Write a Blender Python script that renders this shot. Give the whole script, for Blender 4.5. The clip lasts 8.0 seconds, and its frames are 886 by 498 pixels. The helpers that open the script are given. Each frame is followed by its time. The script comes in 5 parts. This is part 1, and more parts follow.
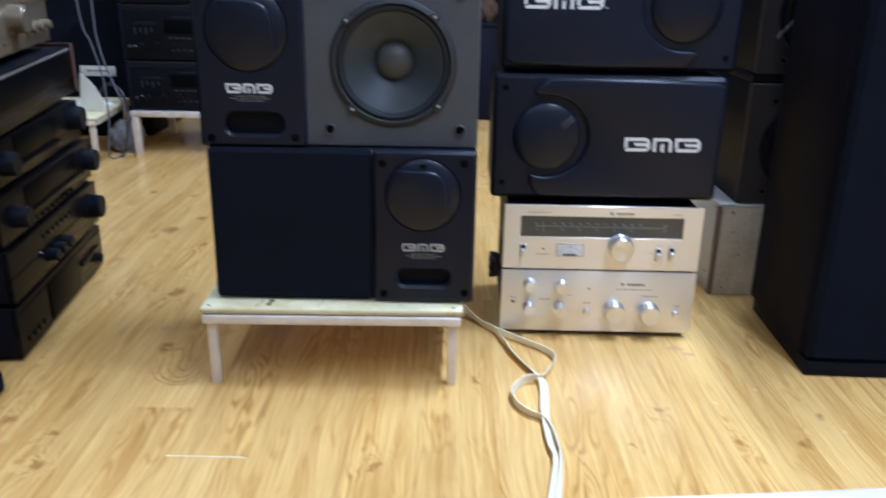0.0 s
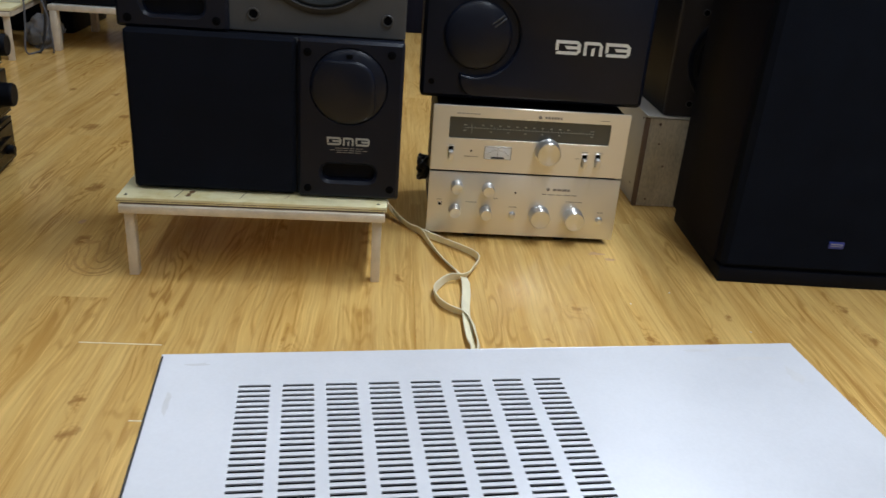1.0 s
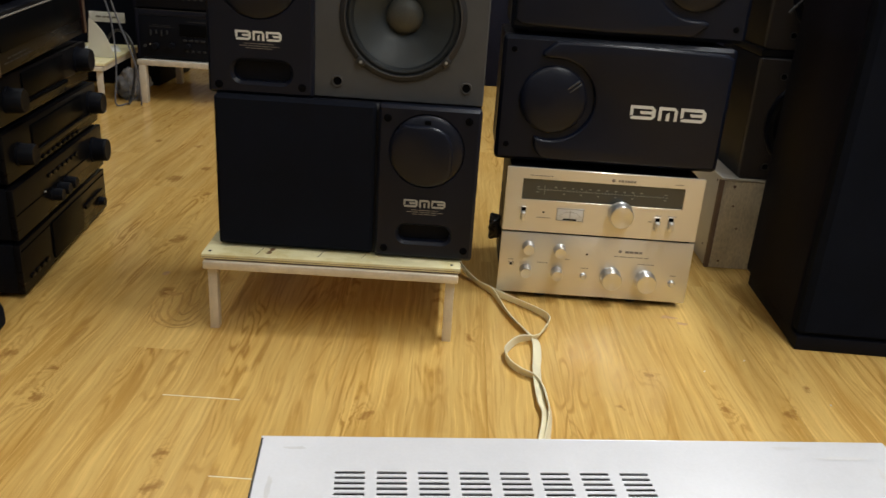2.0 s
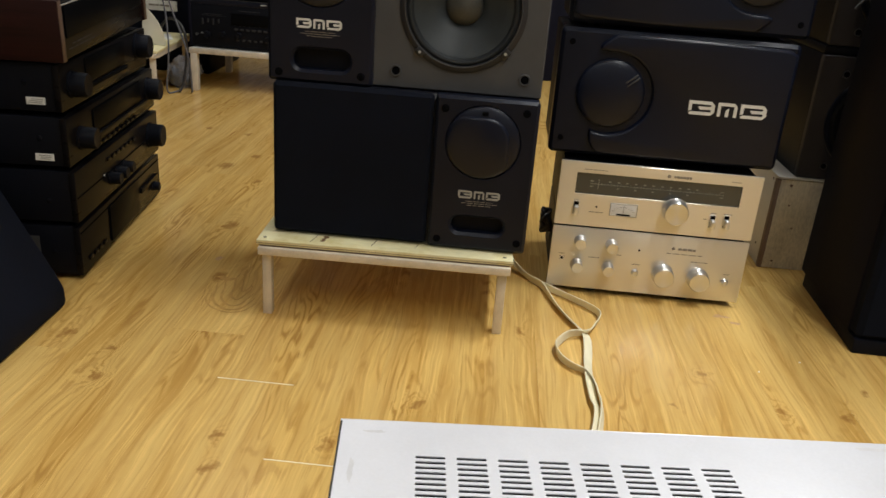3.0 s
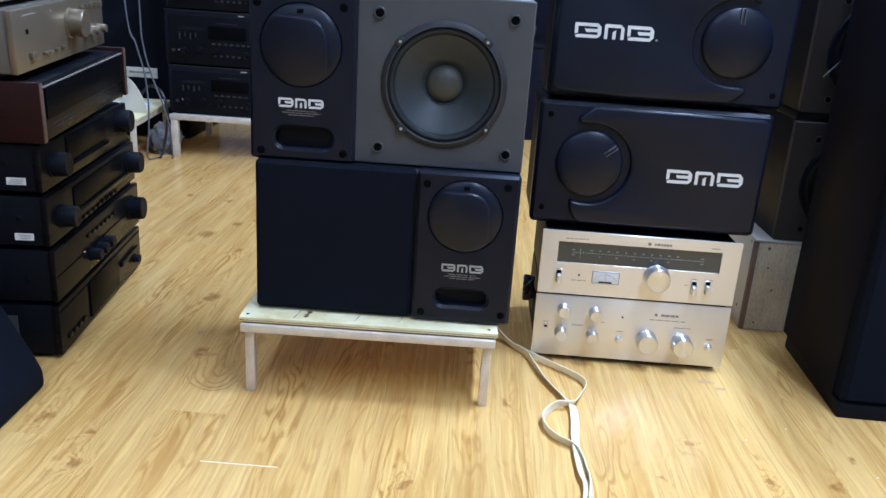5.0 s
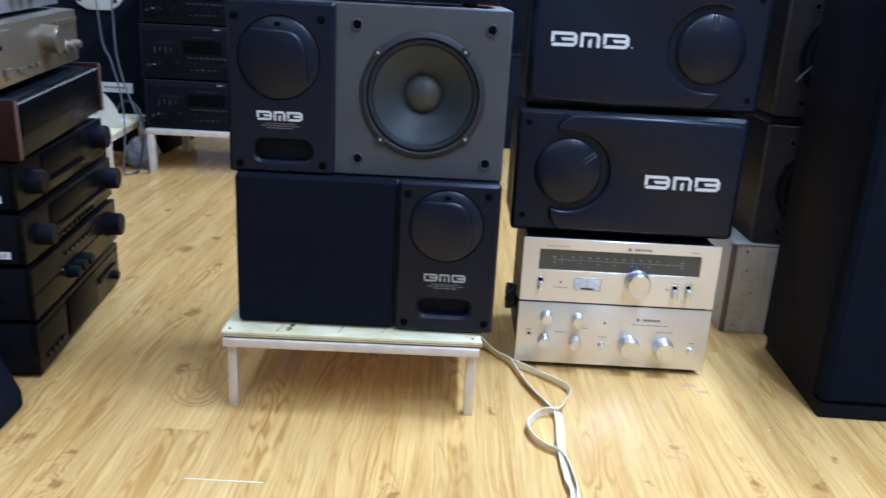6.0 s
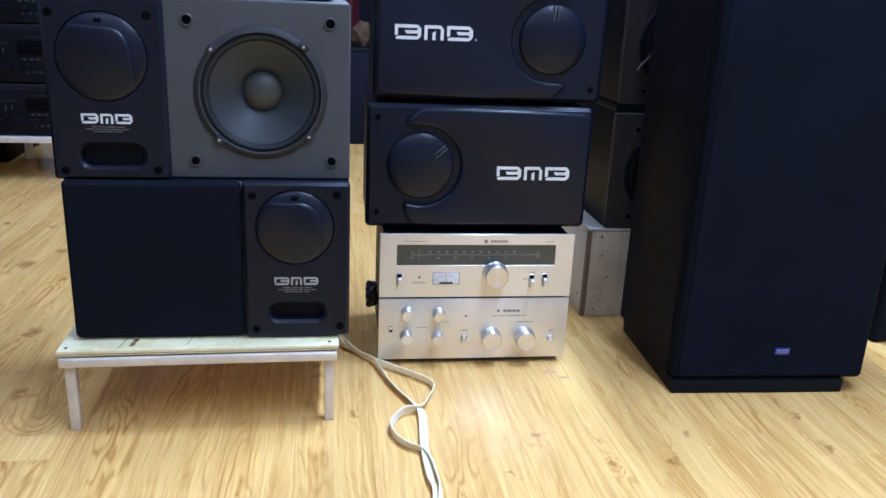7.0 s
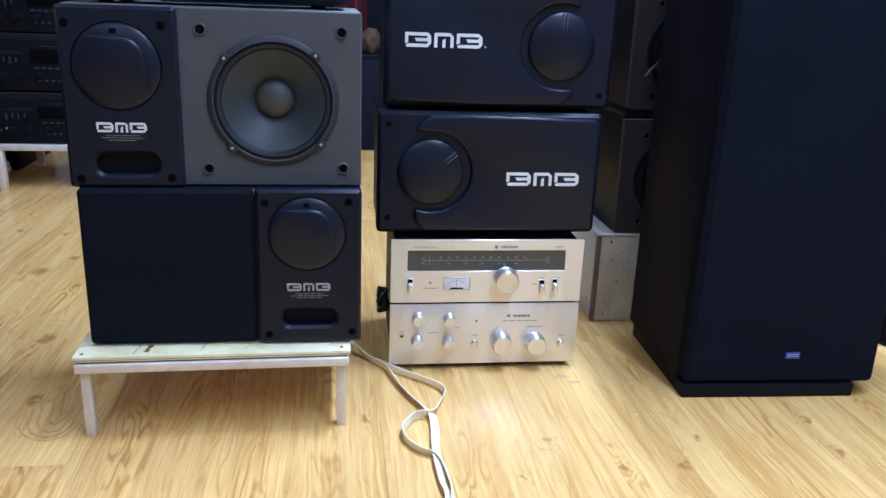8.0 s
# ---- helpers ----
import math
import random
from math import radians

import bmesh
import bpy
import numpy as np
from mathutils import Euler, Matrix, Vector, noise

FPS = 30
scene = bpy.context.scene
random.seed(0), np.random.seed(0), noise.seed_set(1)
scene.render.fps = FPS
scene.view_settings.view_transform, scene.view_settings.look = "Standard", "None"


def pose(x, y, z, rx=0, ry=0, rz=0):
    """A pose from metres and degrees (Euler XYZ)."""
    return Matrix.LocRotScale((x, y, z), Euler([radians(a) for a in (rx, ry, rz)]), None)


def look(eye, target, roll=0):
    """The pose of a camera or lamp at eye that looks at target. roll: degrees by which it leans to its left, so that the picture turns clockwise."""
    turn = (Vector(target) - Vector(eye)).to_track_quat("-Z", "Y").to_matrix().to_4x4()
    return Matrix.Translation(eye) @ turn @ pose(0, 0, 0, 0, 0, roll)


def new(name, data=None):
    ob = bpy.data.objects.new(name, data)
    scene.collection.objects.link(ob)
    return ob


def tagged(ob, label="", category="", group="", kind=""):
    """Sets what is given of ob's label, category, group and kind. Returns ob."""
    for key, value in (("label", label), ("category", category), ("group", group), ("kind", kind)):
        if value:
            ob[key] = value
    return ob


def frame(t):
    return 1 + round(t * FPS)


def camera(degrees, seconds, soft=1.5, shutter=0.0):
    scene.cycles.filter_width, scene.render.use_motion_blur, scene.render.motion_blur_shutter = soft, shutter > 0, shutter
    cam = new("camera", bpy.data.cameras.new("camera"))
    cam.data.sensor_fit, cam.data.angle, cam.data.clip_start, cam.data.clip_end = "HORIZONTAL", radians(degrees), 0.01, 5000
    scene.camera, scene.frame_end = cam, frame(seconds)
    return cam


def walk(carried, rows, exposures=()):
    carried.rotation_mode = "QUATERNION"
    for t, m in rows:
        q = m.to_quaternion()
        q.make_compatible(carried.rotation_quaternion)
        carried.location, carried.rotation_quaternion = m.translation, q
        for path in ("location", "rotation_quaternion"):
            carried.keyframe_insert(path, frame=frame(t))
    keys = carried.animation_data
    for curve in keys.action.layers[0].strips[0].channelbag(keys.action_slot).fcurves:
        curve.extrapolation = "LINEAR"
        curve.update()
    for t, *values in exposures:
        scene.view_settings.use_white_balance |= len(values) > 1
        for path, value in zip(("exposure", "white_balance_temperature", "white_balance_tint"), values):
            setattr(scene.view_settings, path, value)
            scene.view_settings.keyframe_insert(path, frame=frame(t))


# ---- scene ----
cam = camera(57.2, 8.0, shutter=0.5)
PATH = [
    (0, (0.072, 0.231, 0.703), (-0.083, 2.111, 0.036), 1.1),
    (0.5, (0.112, 0.222, 0.672), (0.095, 2.077, -0.075), 2.1),
    (1, (0.098, 0.218, 0.654), (0.105, 2.04, -0.171), 4.5),
    (1.5, (0.082, 0.22, 0.664), (0.003, 2.054, -0.129), 4.4),
    (2, (0.076, 0.213, 0.689), (-0.076, 2.066, -0.05), 3.9),
    (3.3, (0.039, 0.209, 0.681), (-0.212, 2.041, -0.081), 4.8),
    (3.5, (0.037, 0.212, 0.682), (-0.216, 2.05, -0.063), 5.2),
    (4, (0.032, 0.215, 0.689), (-0.203, 2.071, -0.018), 5.8),
    (4.5, (0.033, 0.224, 0.706), (-0.169, 2.099, 0.037), 4.4),
    (5.8, (0.041, 0.215, 0.725), (-0.161, 2.107, 0.11), 3.1),
    (6, (0.033, 0.22, 0.719), (-0.122, 2.117, 0.105), 3.0),
    (6.5, (0.06, 0.232, 0.71), (0.064, 2.131, 0.083), 2.9),
    (7, (0.084, 0.248, 0.717), (0.215, 2.148, 0.106), 2.6),
    (7.5, (0.081, 0.244, 0.719), (0.215, 2.15, 0.128), 2.4),
    (8, (0.078, 0.239, 0.721), (0.19, 2.144, 0.121), 2.2),
]
EXPOSURES = [(0.0, 0.97, 4800, 13), (0.6, 0.58, 5050, 15), (1.0, 0.17, 5850, 7), (1.5, 0.21, 6750, 7), (3.3, 0.34, 6750, 8), (4.0, 0.52, 6500, 7), (4.5, 1.05, 5150, 10), (5.8, 1.08, 4570, 12), (8.0, 1.09, 4570, 15)]
walk(cam, [(t, look(eye, target, roll)) for t, eye, target, roll in PATH], EXPOSURES)

# room light: unseen tubes placed on the ceiling, a dim world outside the closed room
world = bpy.data.worlds.new("world")
world.use_nodes = True
world.node_tree.nodes["Background"].inputs[0].default_value = (0.6, 0.7, 0.9, 1)
world.node_tree.nodes["Background"].inputs[1].default_value = 0.02
scene.world = world
CEIL = 2.75
# first two follow the shadows, last the lid gloss; the others are added fill
TUBES = [(0.95, 0.40, 18.0), (0.97, 1.80, 44.0), (1.35, -0.95, 9.0), (-0.75, -0.9, 6.5), (-1.75, 1.0, 1.0), (-0.8, 3.2, 8.5), (2.45, 3.9, 8.0)]
ROOM = 4.6  # degrees by which the room is turned


# ---------------------------------------------------------------- materials
def nodes_of(name):
    m = bpy.data.materials.new(name)
    m.use_nodes = True
    nt = m.node_tree
    return m, nt, nt.nodes["Principled BSDF"]


def add_node(nt, kind, **values):
    n = nt.nodes.new(kind)
    for key, v in values.items():
        n.inputs[key.replace("_", " ")].default_value = v
    return n


def ramp(nt, source, stops):
    r = nt.nodes.new("ShaderNodeValToRGB")
    while len(r.color_ramp.elements) < len(stops):
        r.color_ramp.elements.new(0.5)
    for e, (p, c) in zip(r.color_ramp.elements, stops):
        e.position, e.color = p, (*c, 1)
    nt.links.new(source, r.inputs[0])
    return r.outputs[0]


def mixed(nt, fac, a, b, blend="MIX"):
    m = nt.nodes.new("ShaderNodeMix")
    m.data_type, m.blend_type = "RGBA", blend
    for sock, v in ((m.inputs[0], fac), (m.inputs[6], a), (m.inputs[7], b)):
        if isinstance(v, (int, float)):
            sock.default_value = v
        elif isinstance(v, tuple):
            sock.default_value = (*v, 1)
        else:
            nt.links.new(v, sock)
    return m.outputs[2]


def surface(name, col, rough=0.5, metal=0.0, vary=0.25, scale=40.0, bump=0.1, fine=600.0, stretch=(1, 1, 1), spec=0.5, coat=0.0, dist=0.001):
    """A painted, plastic, cloth or metal surface with wear at two scales."""
    m, nt, b = nodes_of(name)
    tc = nt.nodes.new("ShaderNodeTexCoord")
    mp = nt.nodes.new("ShaderNodeMapping")
    mp.inputs["Scale"].default_value = stretch
    nt.links.new(tc.outputs["Object"], mp.inputs[0])
    n1 = add_node(nt, "ShaderNodeTexNoise", Scale=scale * 0.15, Detail=5.0, Roughness=0.6)
    n2 = add_node(nt, "ShaderNodeTexNoise", Scale=fine, Detail=3.0)
    for n in (n1, n2):
        nt.links.new(mp.outputs[0], n.inputs["Vector"])
    lo, hi = tuple(c * (1 - vary) for c in col), tuple(min(1, c * (1 + vary)) for c in col)
    c1 = ramp(nt, n1.outputs[0], [(0.3, lo), (0.7, hi)])
    c2 = mixed(nt, 0.35 * min(1, vary * 3), c1, ramp(nt, n2.outputs[0], [(0.3, lo), (0.7, hi)]))
    nt.links.new(c2, b.inputs["Base Color"])
    r = nt.nodes.new("ShaderNodeMapRange")
    r.inputs[3].default_value, r.inputs[4].default_value = max(0.03, rough * 0.8), min(1, rough * 1.2)
    nt.links.new(n1.outputs[0], r.inputs[0])
    nt.links.new(r.outputs[0], b.inputs["Roughness"])
    b.inputs["Metallic"].default_value = metal
    b.inputs["Specular IOR Level"].default_value = spec
    b.inputs["Coat Weight"].default_value = coat
    if bump:
        bp = add_node(nt, "ShaderNodeBump", Strength=bump, Distance=dist)
        nt.links.new(n2.outputs[0], bp.inputs["Height"])
        nt.links.new(bp.outputs[0], b.inputs["Normal"])
    return m


def wood(name, light, mid, dark, rough=0.35, grain=1.0, contrast=1.0, axis=1, knots=True, spec=0.5, places=()):
    """Boards with long grain, flame figures and knots; the grain runs along the axis."""
    m, nt, b = nodes_of(name)
    tc, oi = nt.nodes.new("ShaderNodeTexCoord"), nt.nodes.new("ShaderNodeObjectInfo")
    off = nt.nodes.new("ShaderNodeVectorMath")
    off.operation = "MULTIPLY_ADD"
    comb = nt.nodes.new("ShaderNodeCombineXYZ")
    for i, k in enumerate((17.3, 41.7, 9.1)):
        mm = nt.nodes.new("ShaderNodeMath")
        mm.operation, mm.inputs[1].default_value = "MULTIPLY", k
        nt.links.new(oi.outputs["Random"], mm.inputs[0])
        nt.links.new(mm.outputs[0], comb.inputs[i])
    off.inputs[1].default_value = (1, 1, 1)
    nt.links.new(tc.outputs["Object"], off.inputs[0])
    nt.links.new(comb.outputs[0], off.inputs[2])
    # the grain wanders from side to side along the board
    lean_map = nt.nodes.new("ShaderNodeMapping")
    lean_scale = [9.0 * grain] * 3
    lean_scale[axis] = 4.0 * grain
    lean_map.inputs["Scale"].default_value = lean_scale
    nt.links.new(off.outputs[0], lean_map.inputs[0])
    lean = add_node(nt, "ShaderNodeTexNoise", Scale=1.0, Detail=2.5, Roughness=0.5)
    nt.links.new(lean_map.outputs[0], lean.inputs["Vector"])
    wander = nt.nodes.new("ShaderNodeVectorMath")
    wander.operation = "MULTIPLY_ADD"
    wander.inputs[1].default_value = (0.026, 0.015, 0.0)
    nt.links.new(lean.outputs["Color"], wander.inputs[0])
    nt.links.new(off.outputs[0], wander.inputs[2])
    off = wander

    def stretched(sx, sl):
        mp = nt.nodes.new("ShaderNodeMapping")
        s = [sx, sx, sx]
        s[axis] = sl
        mp.inputs["Scale"].default_value = s
        nt.links.new(off.outputs[0], mp.inputs[0])
        return mp.outputs[0]

    # flame figure: contour bands of a slow, stretched noise, drawn round the knots
    slow = add_node(nt, "ShaderNodeTexNoise", Scale=1.0, Detail=3.0, Roughness=0.5, Distortion=0.5)
    nt.links.new(stretched(8.0 * grain, 0.95 * grain), slow.inputs["Vector"])

    def calc(op, p, q=0.0):
        n = nt.nodes.new("ShaderNodeMath")
        n.operation = op
        for sock, v in zip(n.inputs, (p, q)):
            if isinstance(v, (int, float)):
                sock.default_value = v
            else:
                nt.links.new(v, sock)
        return n.outputs[0]

    height = slow.outputs[0]
    near = None
    if places:
        geo = nt.nodes.new("ShaderNodeNewGeometry")
        wob = add_node(nt, "ShaderNodeTexNoise", Scale=38.0, Detail=4.0, Roughness=0.6)
        nt.links.new(geo.outputs["Position"], wob.inputs["Vector"])
        bend = nt.nodes.new("ShaderNodeVectorMath")
        bend.operation = "MULTIPLY_ADD"
        bend.inputs[1].default_value = (0.045, 0.045, 0.0)
        nt.links.new(wob.outputs["Color"], bend.inputs[0])
        nt.links.new(geo.outputs["Position"], bend.inputs[2])
        for px, py, size in places:
            rel = nt.nodes.new("ShaderNodeVectorMath")
            rel.operation = "MULTIPLY_ADD"
            rel.inputs[1].default_value = (1 / size, 0.62 / size, 0)
            rel.inputs[2].default_value = (-(px + 0.0225) / size, -0.62 * (py + 0.0225) / size, 0)
            nt.links.new(bend.outputs[0], rel.inputs[0])
            far = nt.nodes.new("ShaderNodeVectorMath")
            far.operation = "LENGTH"
            nt.links.new(rel.outputs[0], far.inputs[0])
            near = far.outputs["Value"] if near is None else calc("MINIMUM", near, far.outputs["Value"])
        hill = calc("DIVIDE", 0.16, calc("ADD", calc("MULTIPLY", near, near), 1.2))
        height = calc("ADD", height, hill)
    bands = nt.nodes.new("ShaderNodeMath")
    bands.operation, bands.inputs[1].default_value = "MULTIPLY", 165.0
    nt.links.new(height, bands.inputs[0])
    sine = nt.nodes.new("ShaderNodeMath")
    sine.operation = "SINE"
    nt.links.new(bands.outputs[0], sine.inputs[0])
    fine = add_node(nt, "ShaderNodeTexNoise", Scale=1.0, Detail=6.0, Roughness=0.65)
    nt.links.new(stretched(200 * grain, 5.0 * grain), fine.inputs["Vector"])
    broad = add_node(nt, "ShaderNodeTexNoise", Scale=1.0, Detail=3.0, Roughness=0.5)
    nt.links.new(stretched(20 * grain, 2.2 * grain), broad.inputs["Vector"])
    base = ramp(nt, broad.outputs[0], [(0.34, mid), (0.62, light)])
    lines = ramp(nt, sine.outputs[0], [(0.55, (0, 0, 0)), (0.85, (1, 1, 1))])
    patch = add_node(nt, "ShaderNodeTexNoise", Scale=1.0, Detail=3.0, Roughness=0.6)
    nt.links.new(stretched(13 * grain, 3.4 * grain), patch.inputs["Vector"])
    where = mixed(nt, 1.0, ramp(nt, broad.outputs[0], [(0.37, (1, 1, 1)), (0.56, (0.10, 0.10, 0.10))]), ramp(nt, patch.outputs[0], [(0.40, (0.05, 0.05, 0.05)), (0.58, (1.2, 1.2, 1.2))]), "MULTIPLY")
    streak = ramp(nt, fine.outputs[0], [(0.35, (1, 1, 1)), (0.48, (0, 0, 0))])
    pale = ramp(nt, fine.outputs[0], [(0.54, (0, 0, 0)), (0.66, (0.65, 0.65, 0.65))])
    amount = mixed(nt, 1.0, mixed(nt, 1.0, lines, where, "MULTIPLY"), (0.40 * contrast,) * 3, "MULTIPLY")
    c = mixed(nt, amount, base, dark)
    flank = ramp(nt, sine.outputs[0], [(0.0, (1, 1, 1)), (0.25, (0, 0, 0))])
    c = mixed(nt, mixed(nt, 1.0, mixed(nt, 1.0, flank, where, "MULTIPLY"), (0.45 * contrast,) * 3, "MULTIPLY"), c, tuple(min(1.0, k * 1.15) for k in light))
    # straight bands along the board
    band = add_node(nt, "ShaderNodeTexNoise", Scale=1.0, Detail=3.0, Roughness=0.6)
    nt.links.new(stretched(42 * grain, 0.7 * grain), band.inputs["Vector"])
    c = mixed(nt, 1.0, c, ramp(nt, band.outputs[0], [(0.34, (0.86, 0.81, 0.74)), (0.44, (0.96, 0.94, 0.91)), (0.56, (1.0, 1.0, 1.0))]), "MULTIPLY")
    c = mixed(nt, mixed(nt, 1.0, streak, (0.50 * contrast,) * 3, "MULTIPLY"), c, tuple(0.5 * (p + q) for p, q in zip(mid, dark)))
    c = mixed(nt, pale, c, tuple(min(1.0, k * 1.2) for k in light))
    if knots:
        vor = add_node(nt, "ShaderNodeTexVoronoi", Scale=1.0, Randomness=1.0)
        warp = nt.nodes.new("ShaderNodeVectorMath")
        warp.operation = "ADD"
        nt.links.new(stretched(7.0 * grain, 3.2 * grain), warp.inputs[0])
        wn = add_node(nt, "ShaderNodeTexNoise", Scale=3.0, Detail=4.0)
        nt.links.new(stretched(11, 5), wn.inputs["Vector"])
        sc = nt.nodes.new("ShaderNodeVectorMath")
        sc.operation = "SCALE"
        sc.inputs["Scale"].default_value = 0.22
        nt.links.new(wn.outputs["Color"], sc.inputs[0])
        nt.links.new(sc.outputs[0], warp.inputs[1])
        nt.links.new(warp.outputs[0], vor.inputs["Vector"])
        spot = ramp(nt, vor.outputs["Distance"], [(0.03, (0.85, 0.85, 0.85)), (0.075, (0.3, 0.3, 0.3)), (0.10, (0, 0, 0))])
        c = mixed(nt, spot, c, tuple(k * 0.75 for k in dark))
    if near is not None:
        ringed = calc("ADD", near, calc("MULTIPLY", fine.outputs[0], 0.5))
        spot = ramp(nt, ringed, [(0.45, (0.72, 0.72, 0.72)), (0.80, (0.38, 0.38, 0.38)), (1.25, (0.0, 0.0, 0.0))])
        c = mixed(nt, spot, c, tuple(k * 0.95 for k in dark))
    # slow drift of tone over each board
    drift = add_node(nt, "ShaderNodeTexNoise", Scale=1.0, Detail=2.0, Roughness=0.5)
    nt.links.new(stretched(5.0 * grain, 0.9 * grain), drift.inputs["Vector"])
    c = mixed(nt, 1.0, c, ramp(nt, drift.outputs[0], [(0.32, (0.94, 0.925, 0.91)), (0.68, (1.0, 1.0, 1.0))]), "MULTIPLY")
    b.inputs["Specular IOR Level"].default_value = spec
    tone = nt.nodes.new("ShaderNodeHueSaturation")
    tm = nt.nodes.new("ShaderNodeMapRange")
    tm.inputs[3].default_value, tm.inputs[4].default_value = 0.965, 1.035
    nt.links.new(oi.outputs["Random"], tm.inputs[0])
    nt.links.new(tm.outputs[0], tone.inputs["Value"])
    nt.links.new(c, tone.inputs["Color"])
    nt.links.new(tone.outputs[0], b.inputs["Base Color"])
    rr_ = nt.nodes.new("ShaderNodeMapRange")
    rr_.inputs[3].default_value, rr_.inputs[4].default_value = rough * 0.85, rough * 1.25
    nt.links.new(broad.outputs[0], rr_.inputs[0])
    nt.links.new(rr_.outputs[0], b.inputs["Roughness"])
    bp = add_node(nt, "ShaderNodeBump", Strength=0.12, Distance=0.0006)
    nt.links.new(fine.outputs[0], bp.inputs["Height"])
    nt.links.new(bp.outputs[0], b.inputs["Normal"])
    return m


def glowing(name, col, strength):
    m, nt, b = nodes_of(name)
    b.inputs["Emission Color"].default_value = (*col, 1)
    b.inputs["Emission Strength"].default_value = strength
    return m


# knots in the laminate: x, y and size on the floor
KNOTS = [(-0.839, 2.264, 0.030), (-0.651, 1.844, 0.026), (-0.564, 1.580, 0.022), (-0.710, 1.296, 0.016), (-0.595, 1.187, 0.014), (-0.619, 1.268, 0.011), (-0.362, 1.092, 0.013),
         (-0.342, 1.024, 0.012), (-0.208, 1.112, 0.013), (0.025, 1.520, 0.015), (-0.108, 1.242, 0.012), (0.281, 1.344, 0.008), (0.339, 1.456, 0.007), (0.453, 1.373, 0.014),
         (0.554, 1.378, 0.013), (0.606, 1.468, 0.012), (-1.049, 2.622, 0.020), (-0.907, 2.600, 0.018), (-0.794, 2.380, 0.020), (-0.710, 2.162, 0.018), (0.839, 1.427, 0.016), (0.834, 1.529, 0.012)]
M_FLOOR = wood("laminate oak", (0.72, 0.475, 0.160), (0.60, 0.355, 0.095), (0.29, 0.125, 0.028), rough=0.20, contrast=1.0, spec=0.6, knots=False, places=KNOTS)
M_EDGE = surface("chipped laminate edge", (0.86, 0.77, 0.56), 0.6, vary=0.2, scale=200)
M_GAP = surface("floor underlay", (0.10, 0.06, 0.03), 0.9)
M_WALL = surface("painted plaster", (0.28, 0.27, 0.27), 0.8, vary=0.05, scale=12, bump=0.15, fine=180)
M_CEIL = surface("white ceiling board", (0.8, 0.8, 0.79), 0.85, vary=0.03, scale=8, bump=0.1, fine=90)
M_PLAST = surface("black moulded plastic", (0.0048, 0.0068, 0.0160), 0.34, spec=0.30, vary=0.25, scale=60, bump=0.25, fine=1500, dist=0.0004)
M_PLAST2 = surface("dark charcoal plastic plate", (0.0052, 0.0072, 0.0164), 0.38, spec=0.26, vary=0.2, scale=60, bump=0.25, fine=1500, dist=0.0004)
M_CLOTH = surface("black speaker cloth", (0.0052, 0.0066, 0.0124), 0.9, vary=0.3, scale=80, bump=0.6, fine=1300, spec=0.10, dist=0.0006)
M_CLOTH2 = surface("black tower cloth", (0.0060, 0.0080, 0.0150), 0.9, vary=0.3, scale=80, bump=0.6, fine=1300, spec=0.06, dist=0.0006)
M_VINYL = surface("black vinyl cabinet wrap", (0.0055, 0.0062, 0.0105), 0.5, spec=0.10, vary=0.3, scale=60, bump=0.3, fine=700)
M_GREY = surface("grey flecked baffle paint", (0.072, 0.073, 0.076), 0.7, spec=0.2, vary=0.12, scale=90, bump=0.35, fine=900, dist=0.0005)
M_GREYDARK = surface("dark brown grey baffle paint", (0.042, 0.039, 0.043), 0.65, spec=0.2, vary=0.15, scale=90, bump=0.35, fine=900, dist=0.0005)
M_GREYTOP = surface("grey cabinet wrap", (0.16, 0.155, 0.15), 0.5, vary=0.1, scale=60, bump=0.2, fine=700)
M_CONE = surface("grey paper cone", (0.019, 0.025, 0.029), 0.50, vary=0.3, scale=120, bump=0.4, fine=500, dist=0.0005)
M_SURROUND = surface("dark grey cloth surround", (0.015, 0.018, 0.021), 0.5, spec=0.3, vary=0.2, scale=100, bump=0.2)
M_DUST = surface("dust cap", (0.042, 0.042, 0.036), 0.5, vary=0.45, scale=160, bump=0.25, fine=400)
M_RING = surface("dull charcoal woofer ring", (0.027, 0.027, 0.030), 0.55, spec=0.25, vary=0.15, scale=80, bump=0.2, fine=900)
M_SOCKET = surface("grey socket ring", (0.06, 0.06, 0.063), 0.4, vary=0.1, bump=0.1)
M_RUBBER = surface("black rubber surround", (0.015, 0.015, 0.016), 0.45, vary=0.2, scale=100, bump=0.1)
# near-black: the shade inside holes, slots and grooves is put into this colour
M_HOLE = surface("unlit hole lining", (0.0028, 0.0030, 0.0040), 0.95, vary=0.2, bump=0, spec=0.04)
M_LOGO = surface("pale silver print", (0.72, 0.72, 0.70), 0.4, vary=0.06, scale=200, bump=0.0)
M_LOGO2 = surface("dull silver print", (0.36, 0.36, 0.34), 0.5, vary=0.1, scale=200, bump=0.0)
M_CHAMP = surface("brushed champagne aluminium", (0.78, 0.74, 0.66), 0.30, metal=0.68, vary=0.05, scale=30, bump=0.12, fine=500, stretch=(0.02, 1, 1), dist=0.0003)
M_KNOB = surface("turned aluminium", (0.78, 0.78, 0.79), 0.34, metal=0.92, vary=0.05, scale=60, bump=0.06, fine=900, dist=0.0002)
_nt = M_KNOB.node_tree
_b = [n for n in _nt.nodes if n.type == "BSDF_PRINCIPLED"][0]
_tan = _nt.nodes.new("ShaderNodeTangent")
_tan.direction_type, _tan.axis = "RADIAL", "Y"
_b.inputs["Anisotropic"].default_value = 0.75
_b.inputs["Anisotropic Rotation"].default_value = 0.25
_nt.links.new(_tan.outputs[0], _b.inputs["Tangent"])
_nt = M_CHAMP.node_tree
